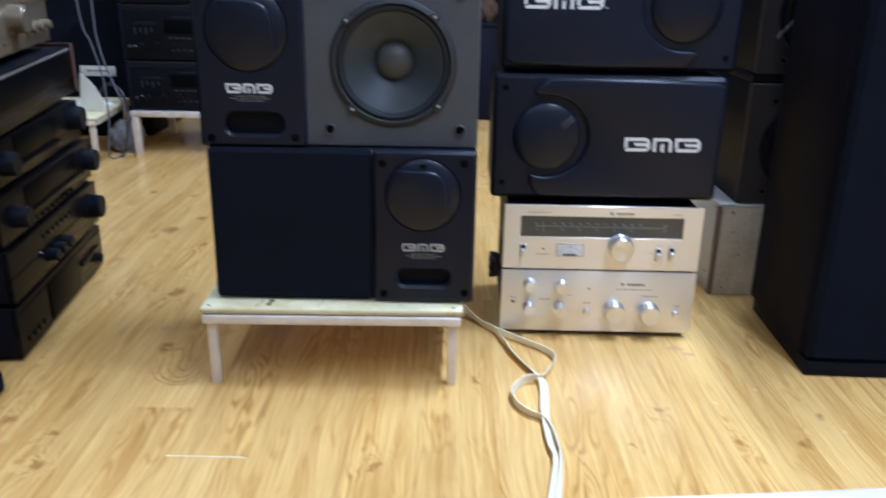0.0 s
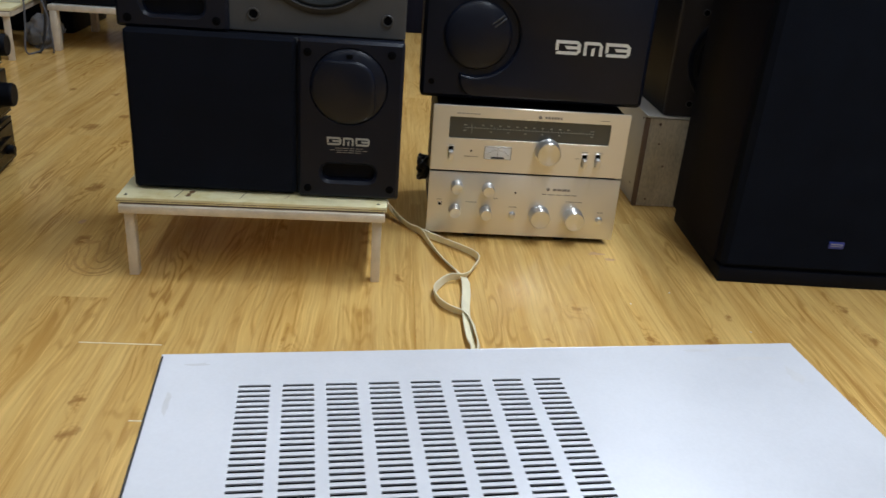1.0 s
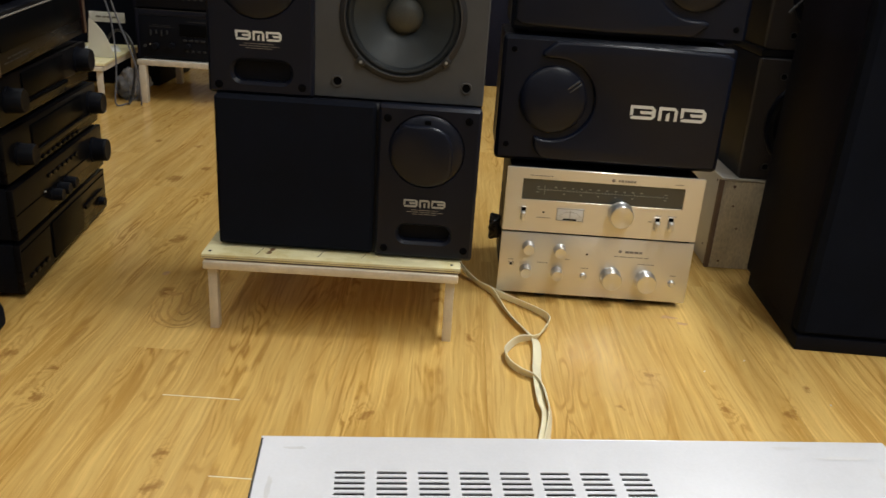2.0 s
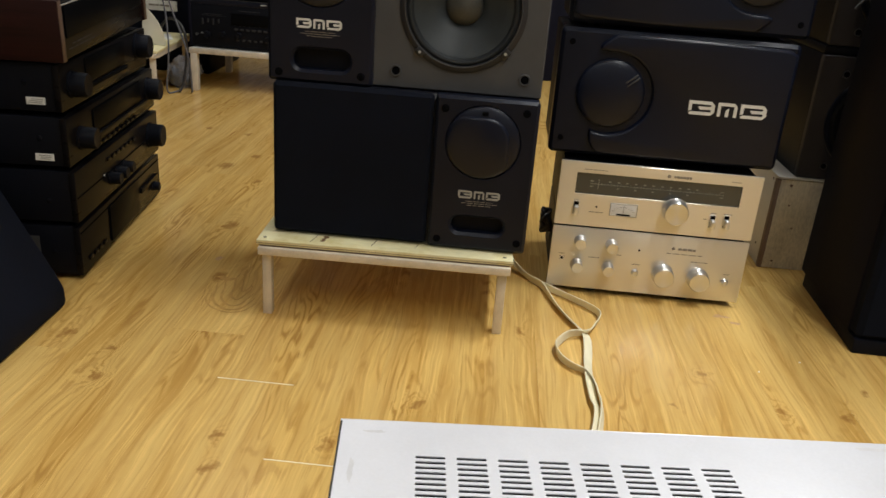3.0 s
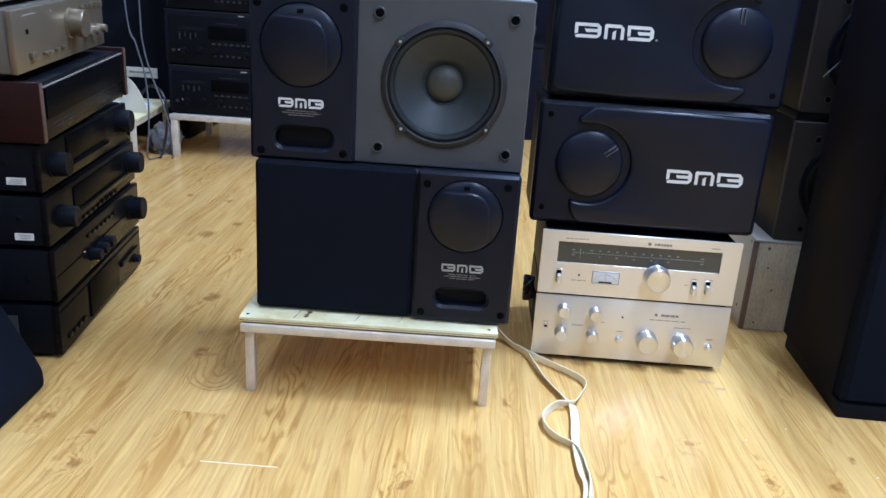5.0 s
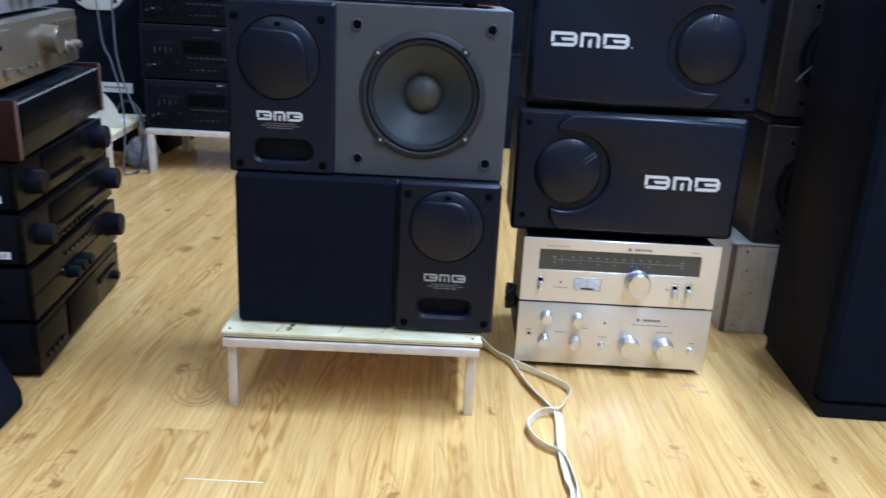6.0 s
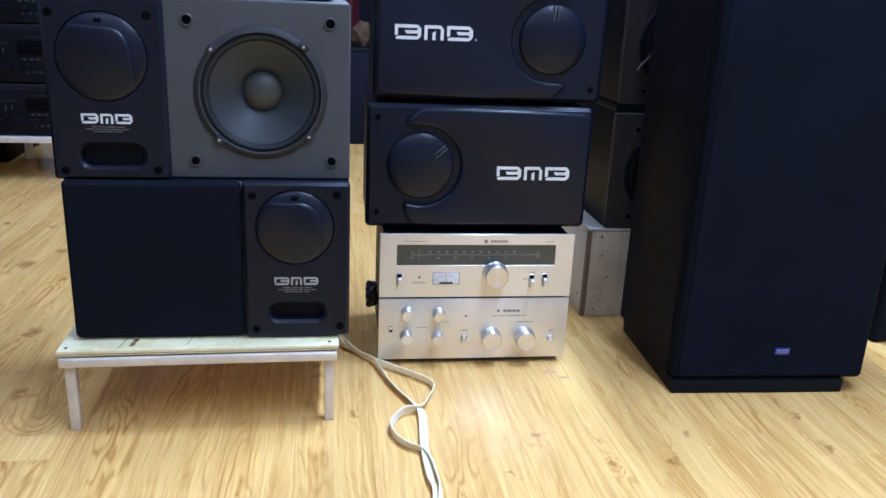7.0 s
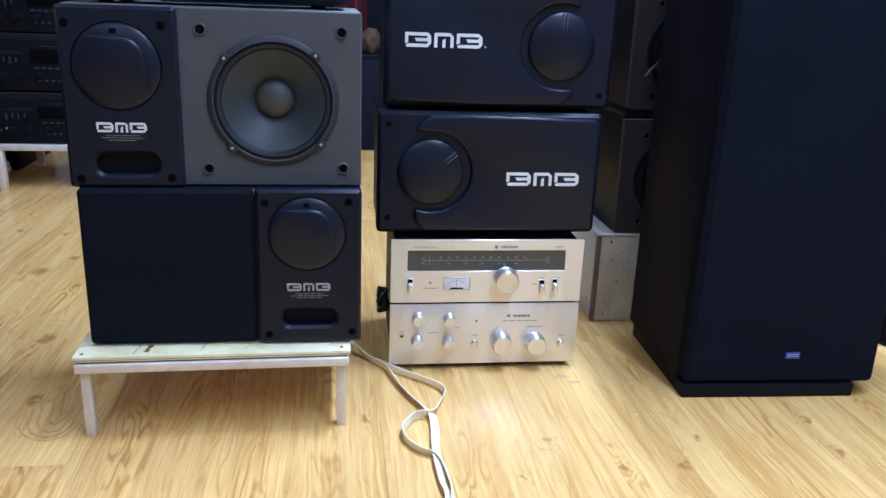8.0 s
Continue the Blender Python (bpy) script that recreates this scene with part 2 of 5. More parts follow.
_b = [n for n in _nt.nodes if n.type == "BSDF_PRINCIPLED"][0]
_tan = _nt.nodes.new("ShaderNodeTangent")
_tan.direction_type, _tan.axis = "RADIAL", "X"
_b.inputs["Anisotropic"].default_value = 0.8
_nt.links.new(_tan.outputs[0], _b.inputs["Tangent"])
M_PRINT = surface("grey panel print", (0.22, 0.20, 0.18), 0.6, vary=0.1, bump=0)
M_DIAL = surface("smoked dial glass", (0.052, 0.056, 0.054), 0.10, vary=0.1, scale=20, bump=0.0, spec=0.6)
M_DIALINK = surface("dial scale ink", (0.22, 0.24, 0.23), 0.5, vary=0.1, bump=0)
M_METER = surface("white meter face", (0.72, 0.72, 0.72), 0.35, vary=0.05, bump=0)
M_CASE = surface("dark steel case", (0.0046, 0.0052, 0.0085), 0.5, spec=0.10, vary=0.2, scale=50, bump=0.2, fine=900)
M_GLOSS = surface("glossy black front panel", (0.006, 0.0052, 0.0055), 0.28, vary=0.2, scale=40, bump=0.05, fine=300, stretch=(0.1, 1, 1), spec=0.11)
M_SMOKE = surface("smoked display window", (0.0035, 0.0035, 0.004), 0.30, vary=0.1, bump=0, spec=0.025)
M_GOLD = surface("gold brushed aluminium", (0.235, 0.195, 0.135), 0.34, metal=0.65, vary=0.06, scale=30, bump=0.12, fine=500, stretch=(0.02, 1, 1), dist=0.0003)
M_GOLDCASE = surface("beige painted steel", (0.12, 0.105, 0.085), 0.5, vary=0.08, scale=40, bump=0.1)
M_SILVER = surface("silver grey aluminium", (0.40, 0.40, 0.40), 0.38, metal=0.6, vary=0.06, scale=30, bump=0.1, fine=500, stretch=(0.02, 1, 1), dist=0.0003)
M_STEEL = surface("worn galvanised angle", (0.68, 0.61, 0.51), 0.40, metal=0.20, vary=0.22, scale=140, bump=0.15, fine=300)
M_PLY = surface("whitewashed plywood", (0.80, 0.73, 0.45), 0.6, vary=0.20, scale=80, bump=0.2, fine=160, stretch=(0.25, 1, 1))
_nt = M_PLY.node_tree
_b = [n for n in _nt.nodes if n.type == "BSDF_PRINCIPLED"][0]
_tc = _nt.nodes.new("ShaderNodeTexCoord")
_n = add_node(_nt, "ShaderNodeTexNoise", Scale=17.0, Detail=5.0, Roughness=0.65)
_nt.links.new(_tc.outputs["Object"], _n.inputs["Vector"])
_nt.links.new(mixed(_nt, ramp(_nt, _n.outputs[0], [(0.50, (0, 0, 0)), (0.66, (0.8, 0.8, 0.8))]), _b.inputs["Base Color"].links[0].from_socket, (0.66, 0.56, 0.25)), _b.inputs["Base Color"])
M_PLYDARK = surface("brown plywood stain", (0.16, 0.085, 0.03), 0.7, vary=0.4, scale=300, bump=0.1)
M_PLYRAW = surface("weathered plywood", (0.60, 0.54, 0.42), 0.7, vary=0.42, scale=110, bump=0.3, fine=260, stretch=(1, 1, 0.35))
M_PLYEDGE = surface("plywood edge", (0.17, 0.11, 0.075), 0.75, vary=0.35, scale=300, bump=0.2, stretch=(6, 1, 0.3))
M_WHITEP = surface("white laminate board", (0.56, 0.55, 0.52), 0.5, vary=0.08, scale=40, bump=0.1)
M_CREAM = surface("cream flat cable", (0.84, 0.77, 0.56), 0.45, vary=0.10, scale=160, bump=0.15, fine=500)
M_CORD = surface("black rubber cord", (0.015, 0.014, 0.016), 0.4, vary=0.2, bump=0.1)
M_GREYCORD = surface("grey cable", (0.10, 0.105, 0.13), 0.5, vary=0.2, bump=0.1)
M_LID = surface("silver grey painted lid", (0.60, 0.60, 0.64), 0.38, metal=0.20, vary=0.14, scale=26, bump=0.12, fine=500, dist=0.0003)
M_BADGE = surface("blue badge enamel", (0.03, 0.05, 0.32), 0.3, vary=0.1, bump=0)
M_WORN = surface("worn veneer edge", (0.085, 0.05, 0.035), 0.5, vary=0.4, scale=200, bump=0.2, stretch=(1, 1, 0.2))
M_ROSE = wood("rosewood veneer", (0.022, 0.0058, 0.0052), (0.012, 0.0042, 0.0040), (0.004, 0.002, 0.002), rough=0.5, axis=1, knots=False, contrast=0.8, spec=0.15)
M_DARKWOOD = surface("dark walnut cabinet", (0.0100, 0.0102, 0.0175), 0.5, spec=0.03, vary=0.4, scale=70, bump=0.1, stretch=(1, 1, 0.15))
M_STICK = surface("white paper sticker", (0.78, 0.78, 0.76), 0.6, vary=0.1, scale=300, bump=0.1)
M_PAPER = surface("white paper", (0.75, 0.74, 0.70), 0.7, vary=0.06, scale=60, bump=0.1)
M_RED = surface("dark red cloth", (0.16, 0.02, 0.035), 0.85, vary=0.35, scale=60, bump=0.4, fine=300)
M_YELLOW = surface("yellow brown plush", (0.07, 0.036, 0.015), 0.9, vary=0.35, scale=120, bump=0.6, fine=400)
M_TUBE = glowing("fluorescent tube", (0.93, 0.97, 1.0), 9.0)
M_TUBECASE = surface("white enamel fitting", (0.8, 0.8, 0.8), 0.4, vary=0.03, bump=0)
M_BAG, _nt, _b = nodes_of("clear plastic bag")
_b.inputs["Base Color"].default_value = (0.75, 0.77, 0.85, 1)
_b.inputs["Roughness"].default_value = 0.18
_b.inputs["Transmission Weight"].default_value = 0.8
_b.inputs["IOR"].default_value = 1.15
_n = add_node(_nt, "ShaderNodeTexNoise", Scale=70.0, Detail=4.0)
_bp = add_node(_nt, "ShaderNodeBump", Strength=0.6, Distance=0.004)
_nt.links.new(_n.outputs[0], _bp.inputs["Height"])
_nt.links.new(_bp.outputs[0], _b.inputs["Normal"])


# ---------------------------------------------------------------- mesh helpers
def link_mesh(name, bm, mat, smooth=35):
    me = bpy.data.meshes.new(name)
    bmesh.ops.recalc_face_normals(bm, faces=bm.faces)
    bm.to_mesh(me)
    bm.free()
    me.materials.append(mat)
    if smooth:
        me.polygons.foreach_set("use_smooth", [True] * len(me.polygons))
        me.set_sharp_from_angle(angle=radians(smooth))
    return me


def part(name, bm, mat, parent, label="", smooth=35):
    ob = new(name, link_mesh(name, bm, mat, smooth))
    ob.parent = parent
    return tagged(ob, label)


def thing(name, m, label, category, group="", kind=""):
    ob = new(name)
    ob.empty_display_size = 0.05
    ob.matrix_world = m
    return tagged(ob, label, category, group, kind)


def solid(name, bm, mat, label, category, kind="", m=None, smooth=35):
    ob = new(name, link_mesh(name, bm, mat, smooth))
    if m is not None:
        ob.matrix_world = m
    return tagged(ob, label, category, "", kind)


def bx(x0, x1, y0, y1, z0, z1, r=0.0, seg=2, into=None):
    """A box, with its edges rounded by r."""
    bm = bmesh.new()
    bmesh.ops.create_cube(bm, size=1)
    for v in bm.verts:
        v.co = ((x0 + x1) / 2 + v.co.x * (x1 - x0), (y0 + y1) / 2 + v.co.y * (y1 - y0), (z0 + z1) / 2 + v.co.z * (z1 - z0))
    if r:
        bmesh.ops.bevel(bm, geom=bm.edges[:], offset=r, segments=seg, affect="EDGES", profile=0.5)
    return joined(into, bm) if into else bm


def joined(bm, other):
    me = bpy.data.meshes.new("tmp")
    other.to_mesh(me)
    other.free()
    bm.from_mesh(me)
    bpy.data.meshes.remove(me)
    return bm


def lathe(profile, cx=0.0, cz=0.0, n=48, closed=False):
    """A turned form about the front axis: profile rows of (radius, y), y growing into the depth."""
    bm = bmesh.new()
    rings = []
    for r, y in profile:
        if r < 1e-6:
            rings.append([bm.verts.new((cx, y, cz))])
        else:
            rings.append([bm.verts.new((cx + r * math.cos(2 * math.pi * k / n), y, cz + r * math.sin(2 * math.pi * k / n))) for k in range(n)])
    for a, b in zip(rings, rings[1:]):
        for k in range(n):
            q = [a[k % len(a)], a[(k + 1) % len(a)], b[(k + 1) % len(b)], b[k % len(b)]]
            q = list(dict.fromkeys(q))
            if len(q) > 2:
                bm.faces.new(q)
    return bm


def rrf(x0, x1, z0, z1, r, n=5):
    """Outline of a rounded rectangle as a function of the inset."""
    def pts(i=0.0):
        a0, a1, b0, b1, q = x0 + i, x1 - i, z0 + i, z1 - i, max(0.0005, r - i)
        out = []
        for cx, cz, s in ((a1 - q, b1 - q, 0), (a0 + q, b1 - q, 90), (a0 + q, b0 + q, 180), (a1 - q, b0 + q, 270)):
            out += [(cx + q * math.cos(radians(s + 90 * k / n)), cz + q * math.sin(radians(s + 90 * k / n))) for k in range(n + 1)]
        return out
    return pts


def circf(cx, cz, r, n=32):
    return lambda i=0.0: [(cx + (r - i) * math.cos(2 * math.pi * k / n), cz + (r - i) * math.sin(2 * math.pi * k / n)) for k in range(n)]


def plate(outer, holes, y0, y1, ch=0.002):
    """A panel with front at y0 and back at y1, chamfered by ch; holes: (outline, depth, chamfer) pockets."""
    bm = bmesh.new()

    def loop(pts, y):
        vs = [bm.verts.new((x, y, z)) for x, z in pts]
        return vs, [bm.edges.new((a, b)) for a, b in zip(vs, vs[1:] + vs[:1])]

    def skirt(a, b):
        for k in range(len(a)):
            bm.faces.new((a[k - 1], a[k], b[k], b[k - 1]))

    edges = []
    front, e = loop(outer(ch), y0)
    edges += e
    mid, _ = loop(outer(0), y0 + ch)
    back, _ = loop(outer(0), y1)
    skirt(front, mid)
    skirt(mid, back)
    if not any(y0 + d >= y1 - 0.002 for _, d, _ in holes):
        bm.faces.new(back)
    for fn, depth, hc in holes:
        lip, e = loop(fn(-hc), y0)
        edges += e
        ins, _ = loop(fn(0), y0 + hc)
        bot, _ = loop(fn(0), y0 + depth)
        skirt(lip, ins)
        skirt(ins, bot)
        if y0 + depth < y1 - 0.002 or depth > y1 - y0:
            bm.faces.new(bot)
    if holes:
        bmesh.ops.triangle_fill(bm, use_beauty=True, use_dissolve=False, edges=edges, normal=(0, -1, 0))
    else:
        bm.faces.new(front)
    return bm


def poly(pts, y0, y1, bev=0.0, seg=2):
    """A prism from an outline in x and z, between the depths y0 (front) and y1."""
    bm = bmesh.new()
    vs = [bm.verts.new((x, y0, z)) for x, z in pts]
    f = bm.faces.new(vs)
    r = bmesh.ops.extrude_face_region(bm, geom=[f])
    for v in r["geom"]:
        if isinstance(v, bmesh.types.BMVert):
            v.co.y = y1
    if bev:
        es = [e for e in bm.edges if abs(e.verts[0].co.y - y0) < 1e-6 and abs(e.verts[1].co.y - y0) < 1e-6]
        bmesh.ops.bevel(bm, geom=es, offset=bev, segments=seg, affect="EDGES", profile=0.5, clamp_overlap=True)
    return bm


def sweep(points, r, n=8, into=None):
    """A round cable through points, smoothed by Catmull-Rom."""
    path = smooth_path(points, 6)
    bm = into or bmesh.new()
    rings = []
    for k, p in enumerate(path):
        t = (path[min(k + 1, len(path) - 1)] - path[max(k - 1, 0)]).normalized()
        a = t.cross(Vector((0.123, 0.3, 1))).normalized()
        b = t.cross(a)
        rings.append([bm.verts.new(p + r * (a * math.cos(2 * math.pi * j / n) + b * math.sin(2 * math.pi * j / n))) for j in range(n)])
    for a, b in zip(rings, rings[1:]):
        for j in range(n):
            bm.faces.new((a[j - 1], a[j], b[j], b[j - 1]))
    bm.faces.new(rings[0])
    bm.faces.new(rings[-1])
    return bm


def smooth_path(points, steps):
    p = [Vector(q) for q in points]
    p = [2 * p[0] - p[1]] + p + [2 * p[-1] - p[-2]]
    out = []
    for i in range(1, len(p) - 2):
        for s in range(steps):
            t = s / steps
            a, b, c, d = p[i - 1 : i + 3]
            out.append(0.5 * (2 * b + (c - a) * t + (2 * a - 5 * b + 4 * c - d) * t * t + (3 * b - a - 3 * c + d) * t ** 3))
    out.append(p[-2])
    return out


def ribbon(rows, width, thick):
    """A flat cable: rows of (x, y, z, tilt), tilt 0 lying flat and 90 standing on its edge."""
    path = smooth_path([r[:3] for r in rows], 8)
    tilts = smooth_path([(r[3], 0, 0) for r in rows], 8)
    bm = bmesh.new()
    rings = []
    for k, p in enumerate(path):
        t = (path[min(k + 1, len(path) - 1)] - path[max(k - 1, 0)]).normalized()
        side = t.cross(Vector((0, 0, 1))).normalized()
        up = side.cross(t)
        a = radians(tilts[k].x)
        w, h = side * math.cos(a) + up * math.sin(a), up * math.cos(a) - side * math.sin(a)
        rise = Vector((0, 0, abs(math.sin(a)) * width / 2))
        c = [(-1, -0.5), (-0.9, -1), (0.9, -1), (1, -0.5), (1, 0.5), (0.9, 1), (-0.9, 1), (-1, 0.5)]
        rings.append([bm.verts.new(p + rise + w * (u * width / 2) + h * (v * thick / 2)) for u, v in c])
    for a, b in zip(rings, rings[1:]):
        for j in range(8):
            bm.faces.new((a[j - 1], a[j], b[j], b[j - 1]))
    bm.faces.new(rings[0])
    bm.faces.new(rings[-1])
    return bm


# ---------------------------------------------------------------- the room
R = pose(0, 0, 0, 0, 0, ROOM)
X0, X1, Y0, Y1 = -3.2, 3.0, -1.6, 5.2
solid("wall_north", bx(X0 - 0.12, X1 + 0.12, Y1, Y1 + 0.12, 0, CEIL), M_WALL, "grey painted plaster wall", "wall", "structure", R)
solid("wall_south", bx(X0 - 0.12, X1 + 0.12, Y0 - 0.12, Y0, 0, CEIL), M_WALL, "grey painted plaster wall", "wall", "structure", R)
solid("wall_west", bx(X0 - 0.12, X0, Y0, Y1, 0, CEIL), M_WALL, "grey painted plaster wall", "wall", "structure", R)
solid("wall_east", bx(X1, X1 + 0.12, Y0, Y1, 0, CEIL), M_WALL, "grey painted plaster wall", "wall", "structure", R)
solid("ceiling", bx(X0 - 0.12, X1 + 0.12, Y0 - 0.12, Y1 + 0.12, CEIL, CEIL + 0.1), M_CEIL, "plain white ceiling", "ceiling", "structure", R)
floor = solid("floor", bx(X0 - 0.12, X1 + 0.12, Y0 - 0.12, Y1 + 0.12, -0.12, -0.008), M_GAP, "golden oak laminate floor with knots and long plank joints", "floor", "structure", R)


def tube_light(x, y, watts):
    t = thing("ceiling_light", R @ pose(x, y, CEIL - 0.075), "unseen white batten light with a glowing tube on the ceiling", "ceiling light", "tube lights")
    part("housing", bx(-0.05, 0.05, -0.62, 0.62, 0.035, 0.075, 0.006), M_TUBECASE, t)
    bm = lathe([(0, -0.59), (0.013, -0.59), (0.013, 0.59), (0, 0.59)], 0, 0.015, 16)
    part("tube", bm, M_TUBE, t, "glowing fluorescent tube")
    for s in (-1, 1):
        part("lamp_holder", bx(-0.012, 0.012, s * 0.605 - 0.012, s * 0.605 + 0.012, -0.002, 0.036, 0.002), M_TUBECASE, t)
    data = bpy.data.lights.new("tube_lamp", "AREA")
    data.shape, data.size, data.size_y = "RECTANGLE", 0.10, 1.18
    data.energy, data.color = watts, (0.93, 0.97, 1.0)
    lamp = new("tube_lamp", data)
    lamp.matrix_world = R @ pose(x, y, CEIL - 0.10)


for _x, _y, _w in TUBES:
    tube_light(_x, _y, _w)


# ---------------------------------------------------------------- loudspeakers
def mark(parent, x0, x1, z0, z1, y, mat):
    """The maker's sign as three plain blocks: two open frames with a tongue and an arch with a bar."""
    w, h = (x1 - x0), z1 - z0
    q, d = 0.225 * h, 0.0012
    bm = bmesh.new()

    def slab(pts):
        lo, hi = [[bm.verts.new((px, y - e, pz)) for px, pz in pts] for e in (0, d)]
        bm.faces.new(hi)
        for n in range(len(pts)):
            bm.faces.new((lo[n - 1], lo[n], hi[n], hi[n - 1]))

    for k, (a, b) in enumerate(((0.0, 0.335), (0.375, 0.625), (0.665, 1.0))):
        a, b = x0 + a * w, x0 + b * w
        c = q * 1.1
        if k == 1:
            slab([(a, z0), (a + q, z0), (a + q, z1 - q), (b - q, z1 - q), (b - q, z0), (b, z0), (b, z1 - c), (b - c, z1), (a + c * 0.3, z1), (a, z1 - c * 0.3)])
            slab([((a + b) / 2 - q * 0.5, z0), ((a + b) / 2 + q * 0.5, z0), ((a + b) / 2 + q * 0.5, z1 - q * 1.7), ((a + b) / 2 - q * 0.5, z1 - q * 2.3)])
        else:
            m = (z0 + z1) / 2
            slab([(a + q * 0.5, z0), (b - c, z0), (b, z0 + c), (b, z1 - c), (b - c, z1), (a, z1), (a, z0 + c),
                  (a + q, z0 + q * 1.3), (a + q, z1 - q), (b - q * 1.1, z1 - q), (b - q * 1.3, m + q * 0.5), (a + q * 3.0, m + q * 0.5), (a + q * 3.6, m - q * 0.5), (b - q * 1.1, m - q * 0.4), (b - q * 1.1, z0 + q), (a + q * 1.1, z0 + q), (a + q * 0.2, z0 + q * 0.6)])
    bm.normal_update()
    bmesh.ops.triangulate(bm, faces=[f for f in bm.faces if len(f.verts) > 4])
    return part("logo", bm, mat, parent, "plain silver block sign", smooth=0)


def bars(parent, x0, x1, z, y, rows, h, step, mat, name="lettering"):
    bm = bmesh.new()
    for k in range(rows):
        i = (0.12, 0.0, 0.16)[k % 3] * (x1 - x0)
        x = x0 + i
        while x < x1 - i:
            l = (x1 - x0) * random.uniform(0.08, 0.2)
            bx(x, min(x + l, x1 - i), y - 0.0006, y, z - k * step - h, z - k * step, into=bm)
            x += l + (x1 - x0) * 0.03
    return part(name, bm, mat, parent, smooth=0)


def horn_disc(parent, cx, cz, r, y, slot=90, inner=True):
    """The round turning cover over the treble horn."""
    dome = [(r, y + 0.006), (r, y - 0.004)] + [(r * math.sin(radians(q)), y - 0.004 - 0.0125 * math.cos(radians(q)) ** 1.1) for q in (82, 74, 64, 52, 38, 25, 12)] + [(0, y - 0.0165)]
    d = part("horn_cover", lathe(dome, cx, cz, 56), M_PLAST, parent, "round domed black plastic cover")
    a = radians(slot)
    bm = bx(-0.0046, -0.0022, y - 0.0148, y - 0.004, r * 0.52, r * 0.95, 0.0008)
    bx(0.0022, 0.0046, y - 0.0148, y - 0.004, r * 0.52, r * 0.95, 0.0008, into=bm)
    bmesh.ops.rotate(bm, verts=bm.verts, cent=(0, 0, 0), matrix=Matrix.Rotation(-(a - math.pi / 2), 3, "Y"))
    bmesh.ops.translate(bm, verts=bm.verts, vec=(cx, 0, cz))
    part("pointer", bm, M_SOCKET, d)
    return d


def socket(parent, cx, cz, y, r=0.009):
    s = part("grille_socket", lathe([(r, y + 0.001), (r, y - 0.003), (r * 0.94, y - 0.0036), (r * 0.78, y - 0.0036), (r * 0.70, y - 0.001)], cx, cz, 20), M_SOCKET, parent)
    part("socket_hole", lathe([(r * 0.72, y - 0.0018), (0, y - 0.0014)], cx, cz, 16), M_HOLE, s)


def screw(parent, cx, cz, y, r=0.005):
    part("screw", lathe([(r, y + 0.001), (r, y - 0.0008), (r * 0.8, y - 0.0016), (r * 0.3, y - 0.0016), (r * 0.25, y - 0.0006), (0, y - 0.0006)], cx, cz, 14), M_HOLE, parent)


def feet(parent, x0, x1, y0, y1, h, r=0.012, mat=None, z=0.0):
    for x in (x0, x1):
        for y in (y0, y1):
            bm = lathe([(0, 0), (r * 0.9, 0), (r, h * 0.3), (r, h), (0, h)], 0, 0, 16)
            bmesh.ops.rotate(bm, verts=bm.verts, cent=(0, 0, 0), matrix=Matrix.Rotation(radians(90), 3, "X"))
            bmesh.ops.translate(bm, verts=bm.verts, vec=(x, y, z))
            part("foot", bm, mat or M_RUBBER, parent)


def shell_speaker(m, label, flip=False, w=0.428, h=0.233, depth=0.215, slot=40):
    """A lying loudspeaker with a sculpted moulded front: a raised panel that curls round a round cover."""
    t = thing("loudspeaker", m, label, "loudspeaker", "lying loudspeakers with moulded fronts")
    z0 = 0.008
    g = (lambda x, z: (w - x, h - z + z0)) if flip else (lambda x, z: (x, z + z0))
    feet(t, 0.05, w - 0.05, 0.05, depth - 0.03, z0 + 0.002)
    part("cabinet", bx(0.004, w - 0.004, 0.030, depth, z0, z0 + h - 0.004, 0.004), M_VINYL, t)
    part("baffle", plate(rrf(0, w, z0, z0 + h, 0.010), [], 0.0, 0.034, 0.007), M_PLAST2, t, "moulded charcoal plastic front")
    cx, cz = 0.101, 0.120
    left = [(0.100, h - 0.006), (0.088, h - 0.014), (0.074, h - 0.026), (0.073, h - 0.033), (0.082, h - 0.037)]
    arc = [(cx + 0.0765 * math.cos(radians(a)), cz + 0.0755 * math.sin(radians(a))) for a in range(88, -113, -8)]
    tail = [(0.071, 0.040), (0.073, 0.028), (0.082, 0.014), (0.094, 0.006)]
    right = [(w - 0.012, 0.006), (w - 0.006, 0.012), (w - 0.006, h - 0.018), (w - 0.020, h - 0.010), (w * 0.62, h - 0.006)]
    part("raised_panel", poly([g(*p) for p in left + arc + tail + right], -0.010, 0.006, 0.0065, 4), M_PLAST, t, "raised black plastic panel")
    c = g(cx, cz)
    horn_disc(t, c[0], c[1], 0.0625, 0.0, slot)
    for sx, sz in ((0.021, 0.030), (0.021, h - 0.025)):
        screw(t, *g(sx, sz), 0.0, 0.0055)
    lx = (0.037, 0.177) if flip else (0.245, 0.386)
    lz = z0 + (0.106 if flip else 0.0965)
    mark(t, *lx, lz, lz + 0.0255, -0.0100, M_LOGO)
    if flip:
        part("trademark", lathe([(0.002, -0.0098), (0.002, -0.0106), (0, -0.0106)], 0.183, lz + 0.003, 10), M_LOGO2, t)
    return t


